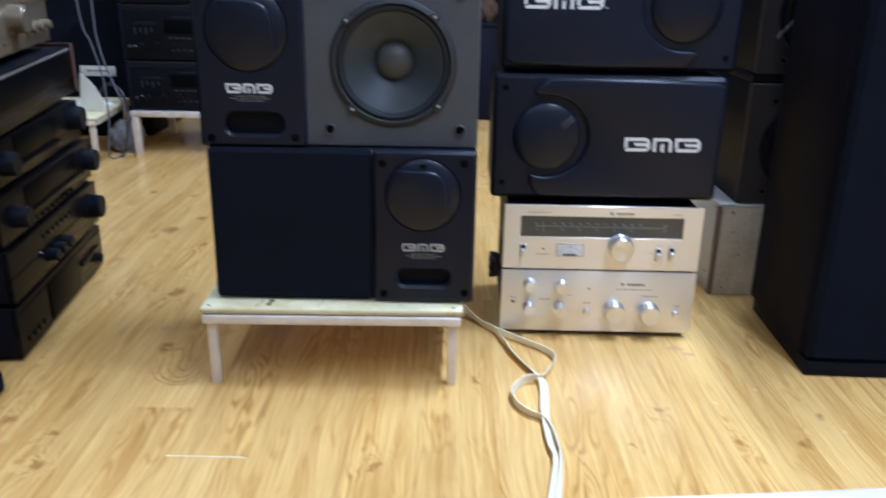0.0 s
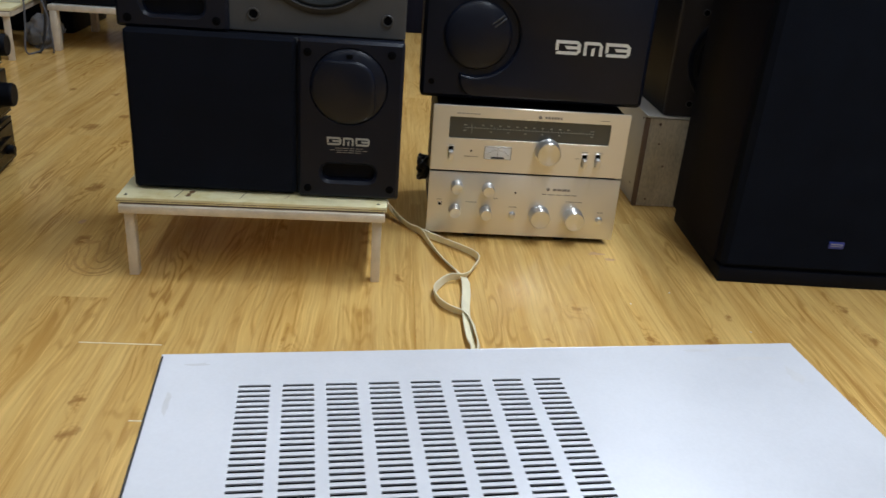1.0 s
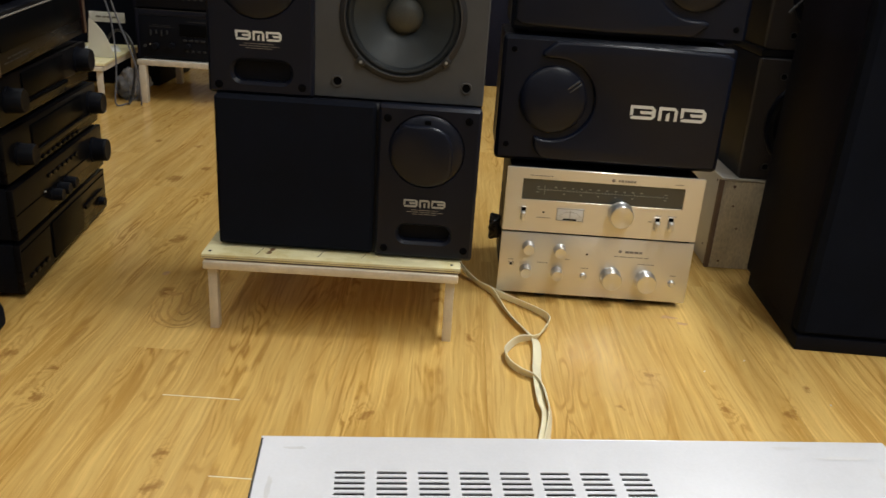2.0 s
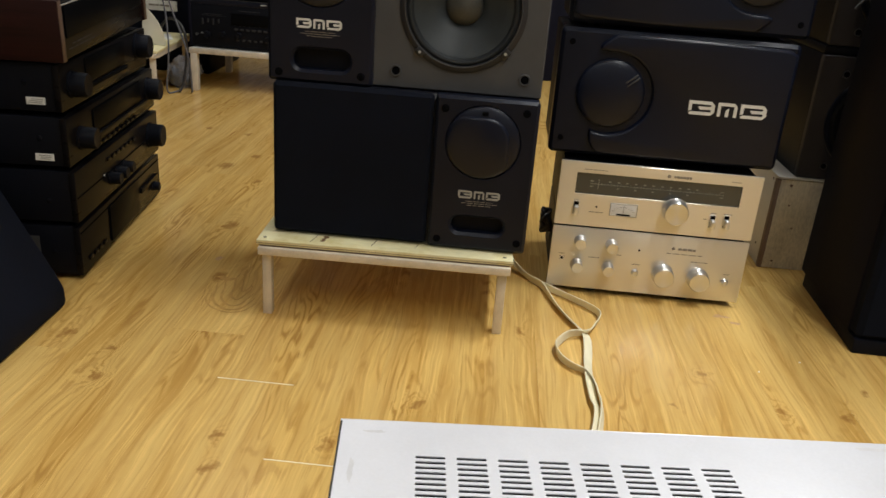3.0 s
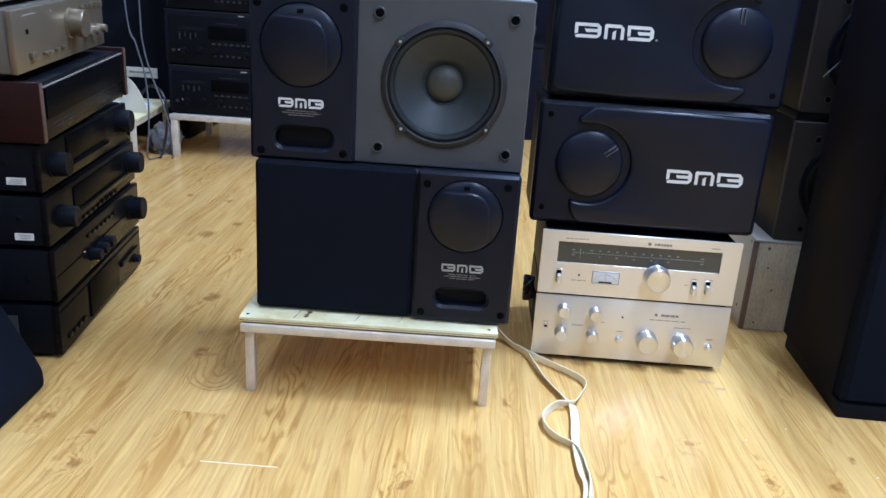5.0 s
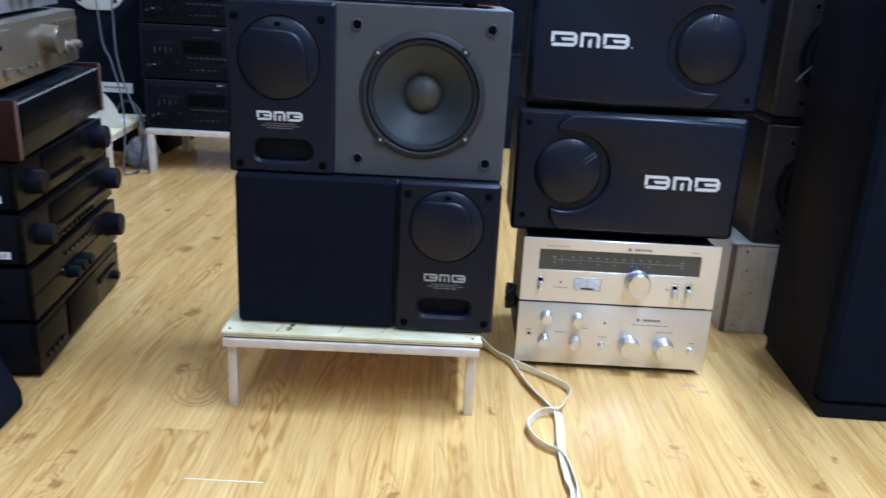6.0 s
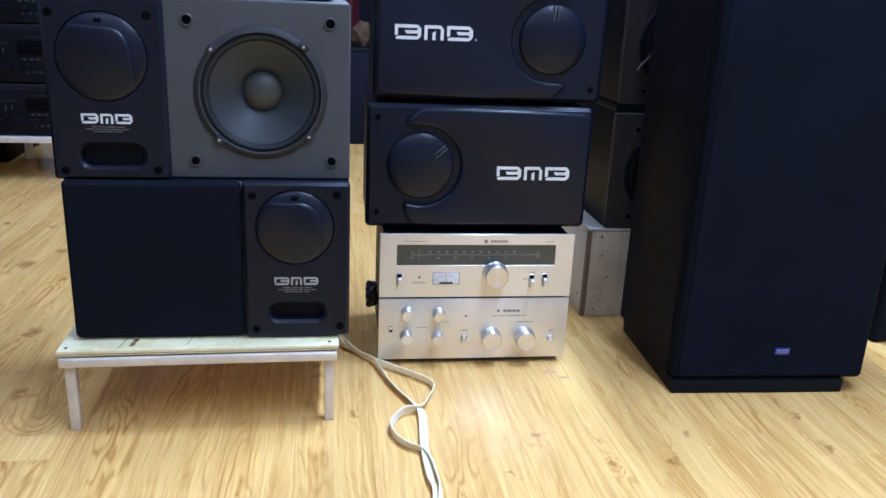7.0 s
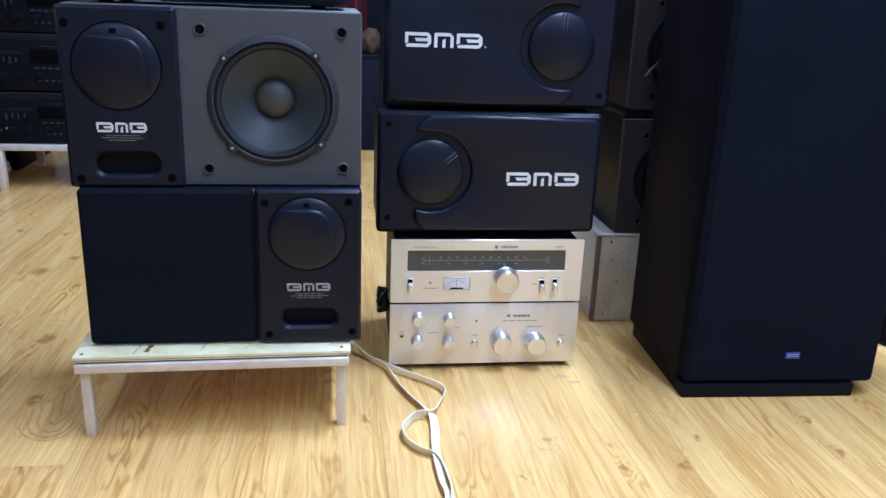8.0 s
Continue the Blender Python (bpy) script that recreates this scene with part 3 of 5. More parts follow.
def cover_lobe(tx, tz, r, y):
    """A skin on the domed cover, stepped on its upper right side and running out into the dome on the other."""
    bm = bmesh.new()
    n = 64
    rings = []
    for f, sink in [(1.0, 0.0015), (0.995, -0.4), (0.96, -0.85)] + [(0.92 - 0.07 * k, -1.0) for k in range(13)]:
        row = []
        for k in range(n):
            c, s = math.cos(2 * math.pi * k / n), math.sin(2 * math.pi * k / n)
            a, b = max(c, 0.0) / 0.70, max(s, 0.0) / 0.71
            rho = min(0.965, 1 / max(1e-6, (a ** 2.3 + b ** 2.3) ** (1 / 2.3))) if a + b > 0 else 0.965
            q = f * rho
            u = min(1.0, max(0.0, (q * (c + s) * 0.707 + 0.75) / 1.2))
            step = 0.0036 * u * u * (3 - 2 * u) + 0.0006
            dome = y + 0.001 - 0.011 * max(0.0, 1 - q * q) ** 0.6
            row.append(bm.verts.new((tx + r * q * c, dome + (sink if sink > 0 else sink * step), tz + r * q * s)))
        rings.append(row)
    for a, b in zip(rings, rings[1:]):
        for k in range(n):
            bm.faces.new((a[k - 1], a[k], b[k], b[k - 1]))
    bm.faces.new(rings[-1])
    return bm


def tweeter_plate(parent, x0, x1, z0, z1, y, tx, tz, r, logo, port, screws, mat, mat2):
    """The moulded plate at one end of a speaker: round cover, sign, port slot and four screws."""
    slot_fn = rrf(*port, (port[3] - port[2]) * 0.48, 8)
    p = part("horn_plate", plate(rrf(x0, x1, z0, z1, 0.006), [(circf(tx, tz, r, 48), 0.006, 0.0015), (slot_fn, 0.0215, 0.005)], y, y + 0.022, 0.005), mat, parent, "black moulded plate with a slot")
    dome = [(r - 0.0008, y + 0.0055), (r - 0.0008, y + 0.001)] + [((r - 0.001) * math.sin(radians(q)), y + 0.001 - 0.011 * math.cos(radians(q)) ** 1.2) for q in (82, 74, 64, 52, 38, 25, 12)] + [(0, y - 0.010)]
    d = part("horn_cover", lathe(dome, tx, tz, 56), M_PLAST, p, "round domed black cover")
    # off-centre raised lobe on the cover
    part("cover_lobe", cover_lobe(tx, tz, r, y), M_PLAST, p)
    part("cover_mark", bx(tx - 0.005, tx + 0.005, y - 0.0068, y, tz + r * 0.76, tz + r * 0.86, 0.001), M_HOLE, p)
    part("port_back", poly(slot_fn(0.0004), y + 0.0180, y + 0.0195), M_VINYL, p)
    mark(p, *logo, y, mat2)
    bars(p, logo[0] + 0.006, logo[1] - 0.004, logo[2] - 0.0045, y, 3, 0.0010, 0.0036, M_PRINT)
    for sx, sz in screws:
        screw(p, sx, sz, y, 0.0066)
    return p


YAW_S = 4.8
# lower speaker of the pair on the stand
low = thing("loudspeaker", pose(-0.421, 1.4888, 0.1455, 0, 0, 4.66), "black lying loudspeaker with its cloth grille on, on the low stand", "loudspeaker", "pair of lying loudspeakers")
# local x = u + 0.286
H1 = 0.266
part("cabinet", plate(rrf(0, 0.440, 0.001, H1, 0.003, 2), [(rrf(0.309, 0.402, 0.031, 0.064, 0.012, 4), 0.06, 0.0005)], 0.018, 0.27, 0.002), M_VINYL, low)
part("baffle", bx(0.002, 0.2700, 0.0145, 0.0178, 0.002, H1 - 0.001, 0.001), M_GREY, low)
part("grille", plate(rrf(0.000, 0.2675, 0.004, H1, 0.007), [], 0.0, 0.016, 0.006), M_CLOTH, low, "black cloth grille")
tweeter_plate(low, 0.2715, 0.441, 0.003, H1 + 0.002, -0.004, 0.353, 0.194, 0.062, (0.319, 0.390, 0.0965, 0.1100),
              (0.311, 0.400, 0.033, 0.062), ((0.287, 0.247), (0.420, 0.249), (0.288, 0.019), (0.426, 0.022)), M_PLAST2, M_LOGO2)

# upper speaker, grille taken off
upp = thing("loudspeaker", pose(-0.4333, 1.5123, 0.4125, 0, 0, 4.85), "grey lying loudspeaker without grille, woofer showing, on another one", "loudspeaker", "pair of lying loudspeakers")
H2 = 0.276
U0 = 0.210  # local x = u + U0
wx, wz = 0.1035 + U0, 0.1360
part("cabinet", plate(rrf(0.003, 0.450, 0.0, H2, 0.004, 2), [(circf(wx, wz, 0.0945, 56), 0.06, 0.0005), (rrf(0.039, 0.137, 0.018, 0.055, 0.012, 4), 0.06, 0.0005)], 0.0142, 0.26, 0.002), M_GREYTOP, upp, "grey wrapped cabinet")
part("baffle", plate(rrf(0.150, 0.451, 0.001, H2 - 0.001, 0.004), [(circf(wx, wz, 0.094, 56), 0.0135, 0.001)], 0.0, 0.014, 0.002), M_GREY, upp, "grey flecked front panel")
woof = part("woofer", lathe([(0.1020, 0.0005), (0.1020, -0.002), (0.0995, -0.0045), (0.0935, -0.006), (0.0915, -0.003), (0.0915, 0.004)], wx, wz, 72), M_RING, upp, "charcoal woofer ring")
part("trim_ring", lathe([(0.0938, -0.0054), (0.0938, -0.0068), (0.0926, -0.0068), (0.0926, -0.0040)], wx, wz, 72), M_SOCKET, woof, "thin bright ring")
part("surround", lathe([(0.0925, 0.001), (0.0900, -0.001), (0.0865, -0.0022), (0.083, -0.001), (0.0795, 0.004)], wx, wz, 72), M_SURROUND, woof)
part("cone", lathe([(0.0797, 0.0035), (0.077, 0.0045), (0.060, 0.015), (0.045, 0.024), (0.031, 0.031), (0.028, 0.036)], wx, wz, 72), M_CONE, woof, "grey paper cone")
part("dust_cap", lathe([(0.0305, 0.0325)] + [(0.0300 * math.cos(radians(a)), 0.032 - 0.016 * math.sin(radians(a))) for a in (5, 20, 35, 50, 65, 80)] + [(0, 0.016)], wx, wz, 48), M_DUST, woof, "dusty domed cap")
for a in (48, 138, 228, 318):
    c, s = math.cos(radians(a)), math.sin(radians(a))
    bm = bx(-0.008, 0.008, -0.0085, -0.003, -0.006, 0.006, 0.002)
    bmesh.ops.rotate(bm, verts=bm.verts, cent=(0, 0, 0), matrix=Matrix.Rotation(-radians(a - 90), 3, "Y"))
    bmesh.ops.translate(bm, verts=bm.verts, vec=(wx + 0.098 * c, 0, wz + 0.098 * s))
    part("clip", bm, M_RUBBER, woof)
    part("clip_screw", lathe([(0.0024, -0.008), (0.0024, -0.0092), (0, -0.0095)], wx + 0.098 * c, wz + 0.098 * s, 12), M_LOGO2, woof)
for sx, sz in ((0.206, 0.2430), (0.4195, 0.2445), (0.4215, 0.0305), (0.210, 0.0290)):
    socket(upp, sx, sz, 0.0, 0.0095)
tweeter_plate(upp, 0.000, 0.1725, -0.001, H2 - 0.002, -0.012, 0.083, 0.1855, 0.0655, (0.047, 0.121, 0.0865, 0.1015),
              (0.041, 0.135, 0.0200, 0.0530), ((0.014, 0.248), (0.151, 0.2475), (0.018, 0.0135), (0.154, 0.0155)), M_PLAST2, M_LOGO)
for k in (0.05, 0.40):
    part("feet_pad", bx(k - 0.012, k + 0.012, 0.04, 0.064, -0.0025, 0.001), M_RUBBER, upp)

# a third, moulded one on top of the pair
shell_speaker(pose(-0.4298, 1.5345, 0.6886, 0, 0, 4.85), "black lying loudspeaker with a moulded front, on a grey one", flip=True, slot=90)

# the two moulded ones on the tuner
shell_speaker(pose(0.0366, 1.7340, 0.2722, 0, 0, 4.39), "black lying loudspeaker with moulded front, on the tuner", flip=False, slot=38)
shell_speaker(pose(0.0460, 1.7400, 0.5140, 0, 0, 4.6), "black lying loudspeaker turned over, on another moulded one", flip=True, slot=90)


# ---------------------------------------------------------------- low metal stand
def metal_stand(m, w, d, h, label, ply=0.0, bar=0.018, overhang=0.008):
    t = thing("low_stand", m, label, "stand", "low metal stands")
    top, RH = h - ply, 0.0148 if ply else 0.020
    for x in (0, w - bar):
        for y in (0, d - bar):
            bm = bx(x, x + bar, y, y + 0.0028, 0.0, top - RH + 0.0005, 0.0008)
            sx = x if x > 0 else x + bar - 0.0028
            bx(sx, sx + 0.0028, y + 0.0029, y + bar * 1.15, 0.0, top - RH + 0.0005, 0.0008, into=bm)
            part("leg", bm, M_STEEL, t)
    for y in (-0.001, d - bar + 0.001):
        part("rail", bx(-0.005, w + 0.005, y - (0.0120 if ply and y < 0.1 else 0), y + bar, top - RH, top, 0.0022), M_STEEL, t)
    for x in (-0.001, w - bar + 0.001):
        part("rail", bx(x, x + bar, bar, d - bar, top - 0.0185, top - 0.0005, 0.0012), M_STEEL, t)
    if ply:
        part("rail_lip", bx(-0.003, w + 0.003, -0.006, 0.010, top, top + 0.003, 0.0004), M_PLYEDGE, t)
        part("board", bx(-overhang, w + overhang, -overhang, d + overhang, top + 0.003, h, 0.0012), M_PLY, t, "whitewashed plywood board with brown stains")
    else:
        part("board", bx(0.003, w - 0.003, 0.003, d - 0.003, top - 0.004, top + 0.0015), M_WHITEP, t)
    return t


stand = metal_stand(pose(-0.4300, 1.4555, 0, 0, 0, 5.8), 0.427, 0.345, 0.1455, "low galvanised stand with a whitewashed plywood top on the floor", ply=0.012, bar=0.0155)
board = [o for o in stand.children if o.name.startswith("board")][0]
for x, y, l, wd in ((0.098, 0.006, 0.030, 0.008), (0.083, 0.0, 0.034, 0.0016), (0.188, 0.006, 0.030, 0.0016), (0.262, 0.012, 0.020, 0.0012)):
    bm = bmesh.new()
    n = 7
    lo = [bm.verts.new((x + random.uniform(-.4, .4) * wd + k * 0.0010, y + l * k / n, 0.14575)) for k in range(n + 1)]
    hi = [bm.verts.new((x + wd * random.uniform(.7, 1.2) + k * 0.0010, y + l * k / n, 0.14575)) for k in range(n + 1)]
    for k in range(n):
        bm.faces.new((lo[k], hi[k], hi[k + 1], lo[k + 1]))
    part("stain", bm, M_PLYDARK, board)
for x in (0.004, 0.420):
    bm = lathe([(0.003, 0), (0.002, -0.0008), (0, -0.0008)], 0, 0, 10)
    bmesh.ops.rotate(bm, verts=bm.verts, cent=(0, 0, 0), matrix=Matrix.Rotation(radians(-90), 3, "X"))
    bmesh.ops.translate(bm, verts=bm.verts, vec=(x, 0.006, 0.1455))
    part("screw", bm, M_CASE, board)
part("board_ply_line", bx(-0.0075, 0.4345, -0.0084, -0.0075, 0.1395, 0.1403), M_PLYDARK, board)


# ---------------------------------------------------------------- tuner and amplifier
def knob(parent, x, z, r, l, y=0.0, mat=None, skirt=True):
    prof = [(r * 1.06, y), (r * 1.06, y - 0.002), (r, y - 0.003), (r * 0.97, y - l + 0.002), (r * 0.90, y - l), (r * 0.5, y - l + 0.0004), (0, y - l + 0.0006)]
    return part("knob", lathe(prof, x, z, 40), mat or M_KNOB, parent)


def lever(parent, x, z, y=0.0):
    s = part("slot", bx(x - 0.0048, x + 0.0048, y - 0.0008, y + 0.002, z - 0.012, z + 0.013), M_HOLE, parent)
    part("bezel", plate(rrf(x - 0.0062, x + 0.0062, z - 0.0135, z + 0.0145, 0.001, 2), [(rrf(x - 0.0046, x + 0.0046, z - 0.0118, z + 0.0128, 0.0006, 2), 0.0018, 0.0002)], y - 0.0016, y + 0.0002, 0.0004), M_KNOB, s)
    part("lever", bx(x - 0.0040, x + 0.0040, y - 0.014, y + 0.001, z - 0.0108, z + 0.0055, 0.0014), M_KNOB, s)


W = 0.379
TU = pose(0.066, 1.7165, 0, 0, 0, 4.39)
amp = thing("amplifier", TU, "champagne aluminium stereo amplifier with round knobs on the floor", "amplifier", "silver stereo set")
part("case", bx(0.008, W - 0.008, 0.005, 0.27, 0.014, 0.138, 0.002), M_CASE, amp)
part("faceplate", bx(0, W, 0.0, 0.005, 0.0115, 0.1395, 0.001), M_CHAMP, amp, "brushed champagne aluminium panel")
feet(amp, 0.090, 0.275, 0.030, 0.235, 0.0150, 0.016)
part("vent_foot", bx(0.175, 0.200, 0.02, 0.06, 0.003, 0.015), M_CASE, amp)
for x, z, r, l in ((0.055, 0.1115, 0.0115, 0.022), (0.117, 0.1090, 0.0115, 0.022), (0.054, 0.0620, 0.0115, 0.022), (0.116, 0.0600, 0.0115, 0.022), (0.224, 0.0575, 0.0205, 0.024), (0.293, 0.0555, 0.0205, 0.024)):
    knob(amp, x, z, r, l)
for x, z in ((0.170, 0.0555), (0.347, 0.0525)):
    b_ = part("button_ring", lathe([(0.0075, 0.001), (0.0075, -0.002), (0.006, -0.003), (0.0055, 0.0)], x, z, 24), M_KNOB, amp)
    part("button", lathe([(0.0055, 0.001), (0.0055, -0.006), (0.0045, -0.007), (0, -0.007)], x, z, 24), M_KNOB, b_)
j_ = part("jack", lathe([(0.0045, 0.0), (0.0045, -0.0008), (0.003, -0.0012)], 0.024, 0.073, 16), M_KNOB, amp)
part("jack_hole", bx(0.0195, 0.0285, -0.0006, 0.001, 0.070, 0.077), M_HOLE, amp)
part("pilot_lamp", lathe([(0.002, 0.0), (0.002, -0.001), (0, -0.0012)], 0.172, 0.103, 12), M_HOLE, amp)
bars(amp, 0.241, 0.285, 0.1155, 0, 1, 0.0045, 0.006, M_PRINT, "maker_plate")
part("emblem", lathe([(0.0032, 0.0), (0.0032, -0.0006), (0, -0.0006)], 0.2365, 0.1135, 12), M_PRINT, amp)
for x0, x1, z in ((0.215, 0.305, 0.1035), (0.270, 0.312, 0.0900), (0.072, 0.100, 0.0800), (0.160, 0.180, 0.0735), (0.340, 0.355, 0.0700), (0.016, 0.030, 0.0830), (0.128, 0.140, 0.090)):
    bars(amp, x0, x1, z, 0, 1, 0.0014, 0.003, M_PRINT)

tun = thing("tuner", TU @ pose(0, 0, 0.1395), "champagne aluminium radio tuner with a dark dial, on the amplifier", "tuner", "silver stereo set")
part("case", bx(0.008, W - 0.008, 0.005, 0.27, 0.005, 0.128, 0.002), M_CASE, tun)
feet(tun, 0.05, W - 0.05, 0.03, 0.24, 0.006, 0.014)
fp = part("faceplate", plate(rrf(0, W, 0.0038, 0.1315, 0.001, 1), [(rrf(0.032, 0.343, 0.0685, 0.1105, 0.0008, 1), 0.004, 0.0002)], 0.0, 0.006, 0.0006), M_CHAMP, tun, "brushed champagne aluminium panel")
di = part("dial", bx(0.0325, 0.3425, 0.0030, 0.0042, 0.069, 0.110), M_DIAL, tun, "smoked glass dial with pale scale")
bm = bx(0.060, 0.312, 0.0024, 0.0031, 0.0893, 0.0900)
for k in range(41):
    x = 0.062 + k * 0.0062
    bx(x - 0.0003, x + 0.0003, 0.0024, 0.0031, 0.0878, 0.0915 if k % 3 else 0.0930, into=bm)
part("scale_lines", bm, M_DIALINK, di, smooth=0)
for k in range(11):
    x = 0.096 + k * 0.0165
    part("scale_figure", bx(x - 0.0022, x + 0.0022, 0.0024, 0.0031, 0.0945, 0.0965), M_DIALINK, di, smooth=0)
    if k % 2:
        part("scale_figure", bx(x - 0.0020, x + 0.0020, 0.0024, 0.0031, 0.0825, 0.0842), M_DIALINK, di, smooth=0)
for x in (0.062, 0.308):
    part("scale_figure", bx(x - 0.003, x + 0.003, 0.0024, 0.0031, 0.0940, 0.0956), M_DIALINK, di, smooth=0)
    part("scale_figure", bx(x - 0.003, x + 0.003, 0.0024, 0.0031, 0.0835, 0.0850), M_DIALINK, di, smooth=0)
part("needle", bx(0.0745, 0.0755, 0.0022, 0.0031, 0.080, 0.0985), M_DIALINK, di)
k_ = knob(tun, 0.225, 0.0520, 0.0235, 0.024)
mt = part("meter", bx(0.104, 0.154, -0.0006, 0.004, 0.0315, 0.0545, 0.0004), M_METER, tun, "small white tuning meter")
bm = bx(0.1285, 0.1292, -0.0012, -0.0004, 0.034, 0.053)
for k in range(9):
    a = radians(35 + k * 13.75)
    c, s = 0.129 + 0.030 * math.cos(a) * 0.8, 0.028 + 0.021 * math.sin(a)
    bx(c - 0.0025, c + 0.0025, -0.0010, -0.0004, s - 0.0003, s + 0.0003, into=bm)
bx(0.120, 0.138, -0.0012, -0.0004, 0.032, 0.0338, into=bm)
part("meter_scale", bm, M_PRINT, mt, smooth=0)
part("meter_frame", plate(rrf(0.1025, 0.1555, 0.0300, 0.0560, 0.001, 2), [(rrf(0.1042, 0.1538, 0.0318, 0.0543, 0.0006, 2), 0.0016, 0.0002)], -0.0014, 0.0002, 0.0003), M_SILVER, mt)
part("meter_foot", bx(0.116, 0.142, -0.0013, -0.0005, 0.0318, 0.0350, 0.0002), M_HOLE, mt)
for x, z in ((0.038, 0.040), (0.299, 0.036), (0.325, 0.038)):
    lever(tun, x, z)
part("pilot_lamp", lathe([(0.002, 0.0), (0.002, -0.001), (0, -0.0012)], 0.077, 0.045, 12), M_HOLE, tun)
bars(tun, 0.208, 0.251, 0.1200, 0, 1, 0.0045, 0.006, M_PRINT, "maker_plate")
part("emblem", lathe([(0.0034, 0.0), (0.0034, -0.0006), (0, -0.0006)], 0.2035, 0.1178, 12), M_PRINT, tun)
for x0, x1, z in ((0.038, 0.095, 0.1185), (0.318, 0.340, 0.1185), (0.060, 0.095, 0.0345), (0.032, 0.044, 0.0555), (0.292, 0.306, 0.054), (0.316, 0.336, 0.054), (0.280, 0.290, 0.041)):
    bars(tun, x0, x1, z, 0, 1, 0.0014, 0.003, M_PRINT)

# coiled mains lead hanging at the tuner's side
loops = []
for k in range(34):
    a = k * 0.62
    loops.append((0.049 + 0.008 * math.sin(k * 1.7), 1.800 + 0.022 * math.cos(a) + 0.004 * math.sin(k), 0.118 + 0.021 * math.sin(a)))
loops += [(0.062, 1.82, 0.10), (0.066, 1.90, 0.03), (0.09, 2.00, 0.012)]
solid("power_cord", sweep(loops, 0.0044), M_CORD, "black coiled mains lead beside the tuner", "cable")


# ---------------------------------------------------------------- plywood box with two grey speakers behind
XB = pose(0.535, 1.988, 0, 0, 0, 4.6)
crate = thing("plywood_box", XB, "weathered plywood box with a white board side on the floor", "box")
part("front_board", bx(0.0068, 0.44, 0.0, 0.012, 0.001, 0.207, 0.001), M_PLYRAW, crate, "stained raw plywood")
part("front_edge", bx(-0.0025, 0.0066, -0.001, 0.012, 0.001, 0.207, 0.0006), M_PLYEDGE, crate, "brown plywood edge")
part("side_board", bx(0.0, 0.011, 0.0125, 0.36, 0.0, 0.209, 0.001), M_WHITEP, crate, "white laminate board")
part("side_board", bx(0.43, 0.441, 0.0125, 0.36, 0.0, 0.209, 0.001), M_WHITEP, crate)
part("back_board", bx(0.0112, 0.4298, 0.348, 0.36, 0.001, 0.207), M_PLYRAW, crate)
part("top_board", bx(-0.002, 0.443, -0.003, 0.362, 0.2092, 0.2140, 0.001), M_WHITEP, crate)
for x, z in ((0.030, 0.195), (0.026, 0.018), (0.035, 0.150), (0.052, 0.098)):
    part("stain", lathe([(random.uniform(0.0022, 0.0035), -0.0003), (0, -0.0004)], x, z, 9), M_PLYEDGE, crate)
for y, z in ((0.03, 0.20), (0.05, 0.04), (0.12, 0.03)):
    bm = lathe([(0.003, 0), (0.002, -0.0008), (0, -0.0008)], 0, 0, 10)
    bmesh.ops.rotate(bm, verts=bm.verts, cent=(0, 0, 0), matrix=Matrix.Rotation(radians(-90), 3, "Z"))
    bmesh.ops.translate(bm, verts=bm.verts, vec=(0.0, y, z))
    part("nail", bm, M_CASE, crate)


def grey_speaker(m, label):
    t = thing("loudspeaker", m, label, "loudspeaker", "grey loudspeakers behind")
    w, h = 0.44, 0.262
    part("cabinet", plate(rrf(0, w, 0, h, 0.004, 2), [(circf(0.135, 0.127, 0.0955, 48), 0.06, 0.0005)], 0.0162, 0.27, 0.002), M_VINYL, t)
    part("baffle", plate(rrf(0, w, 0.001, h - 0.001, 0.004), [(circf(0.135, 0.127, 0.095, 48), 0.0155, 0.001)], 0.0, 0.016, 0.002), M_GREYDARK, t, "dark grey front panel")
    wf = part("woofer", lathe([(0.1035, 0.0005), (0.1035, -0.004), (0.101, -0.006), (0.0945, -0.006), (0.0925, 0.004)], 0.135, 0.127, 56), M_PLAST, t)
    part("cone", lathe([(0.0925, 0.003), (0.086, -0.004), (0.0797, 0.0035), (0.060, 0.015), (0.031, 0.031), (0.025, 0.022), (0, 0.016)], 0.135, 0.127, 56), M_RUBBER, wf)
    for sx, sz in ((0.052, 0.225), (0.052, 0.03), (0.235, 0.225), (0.235, 0.03)):
        socket(t, sx, sz, 0.0, 0.008)
    part("horn_plate", plate(rrf(0.265, w + 0.001, 0.0, h, 0.006), [], -0.012, 0.010, 0.005), M_PLAST2, t)
    horn_disc(t, 0.35, 0.17, 0.064, -0.012)
    return t


grey_speaker(XB @ pose(0.034, 0.002, 0.2142), "grey lying loudspeaker with a black woofer, on the plywood box")
grey_speaker(XB @ pose(0.038, 0.008, 0.4930), "grey lying loudspeaker under a jack lead, on another grey one")
part_gap = thing("spacer_board", XB @ pose(0.034, 0.01, 0.4765), "dark board between two grey loudspeakers", "board")
part("board", bx(0.0, 0.44, 0.0, 0.27, 0.0, 0.0163, 0.002), M_VINYL, part_gap)

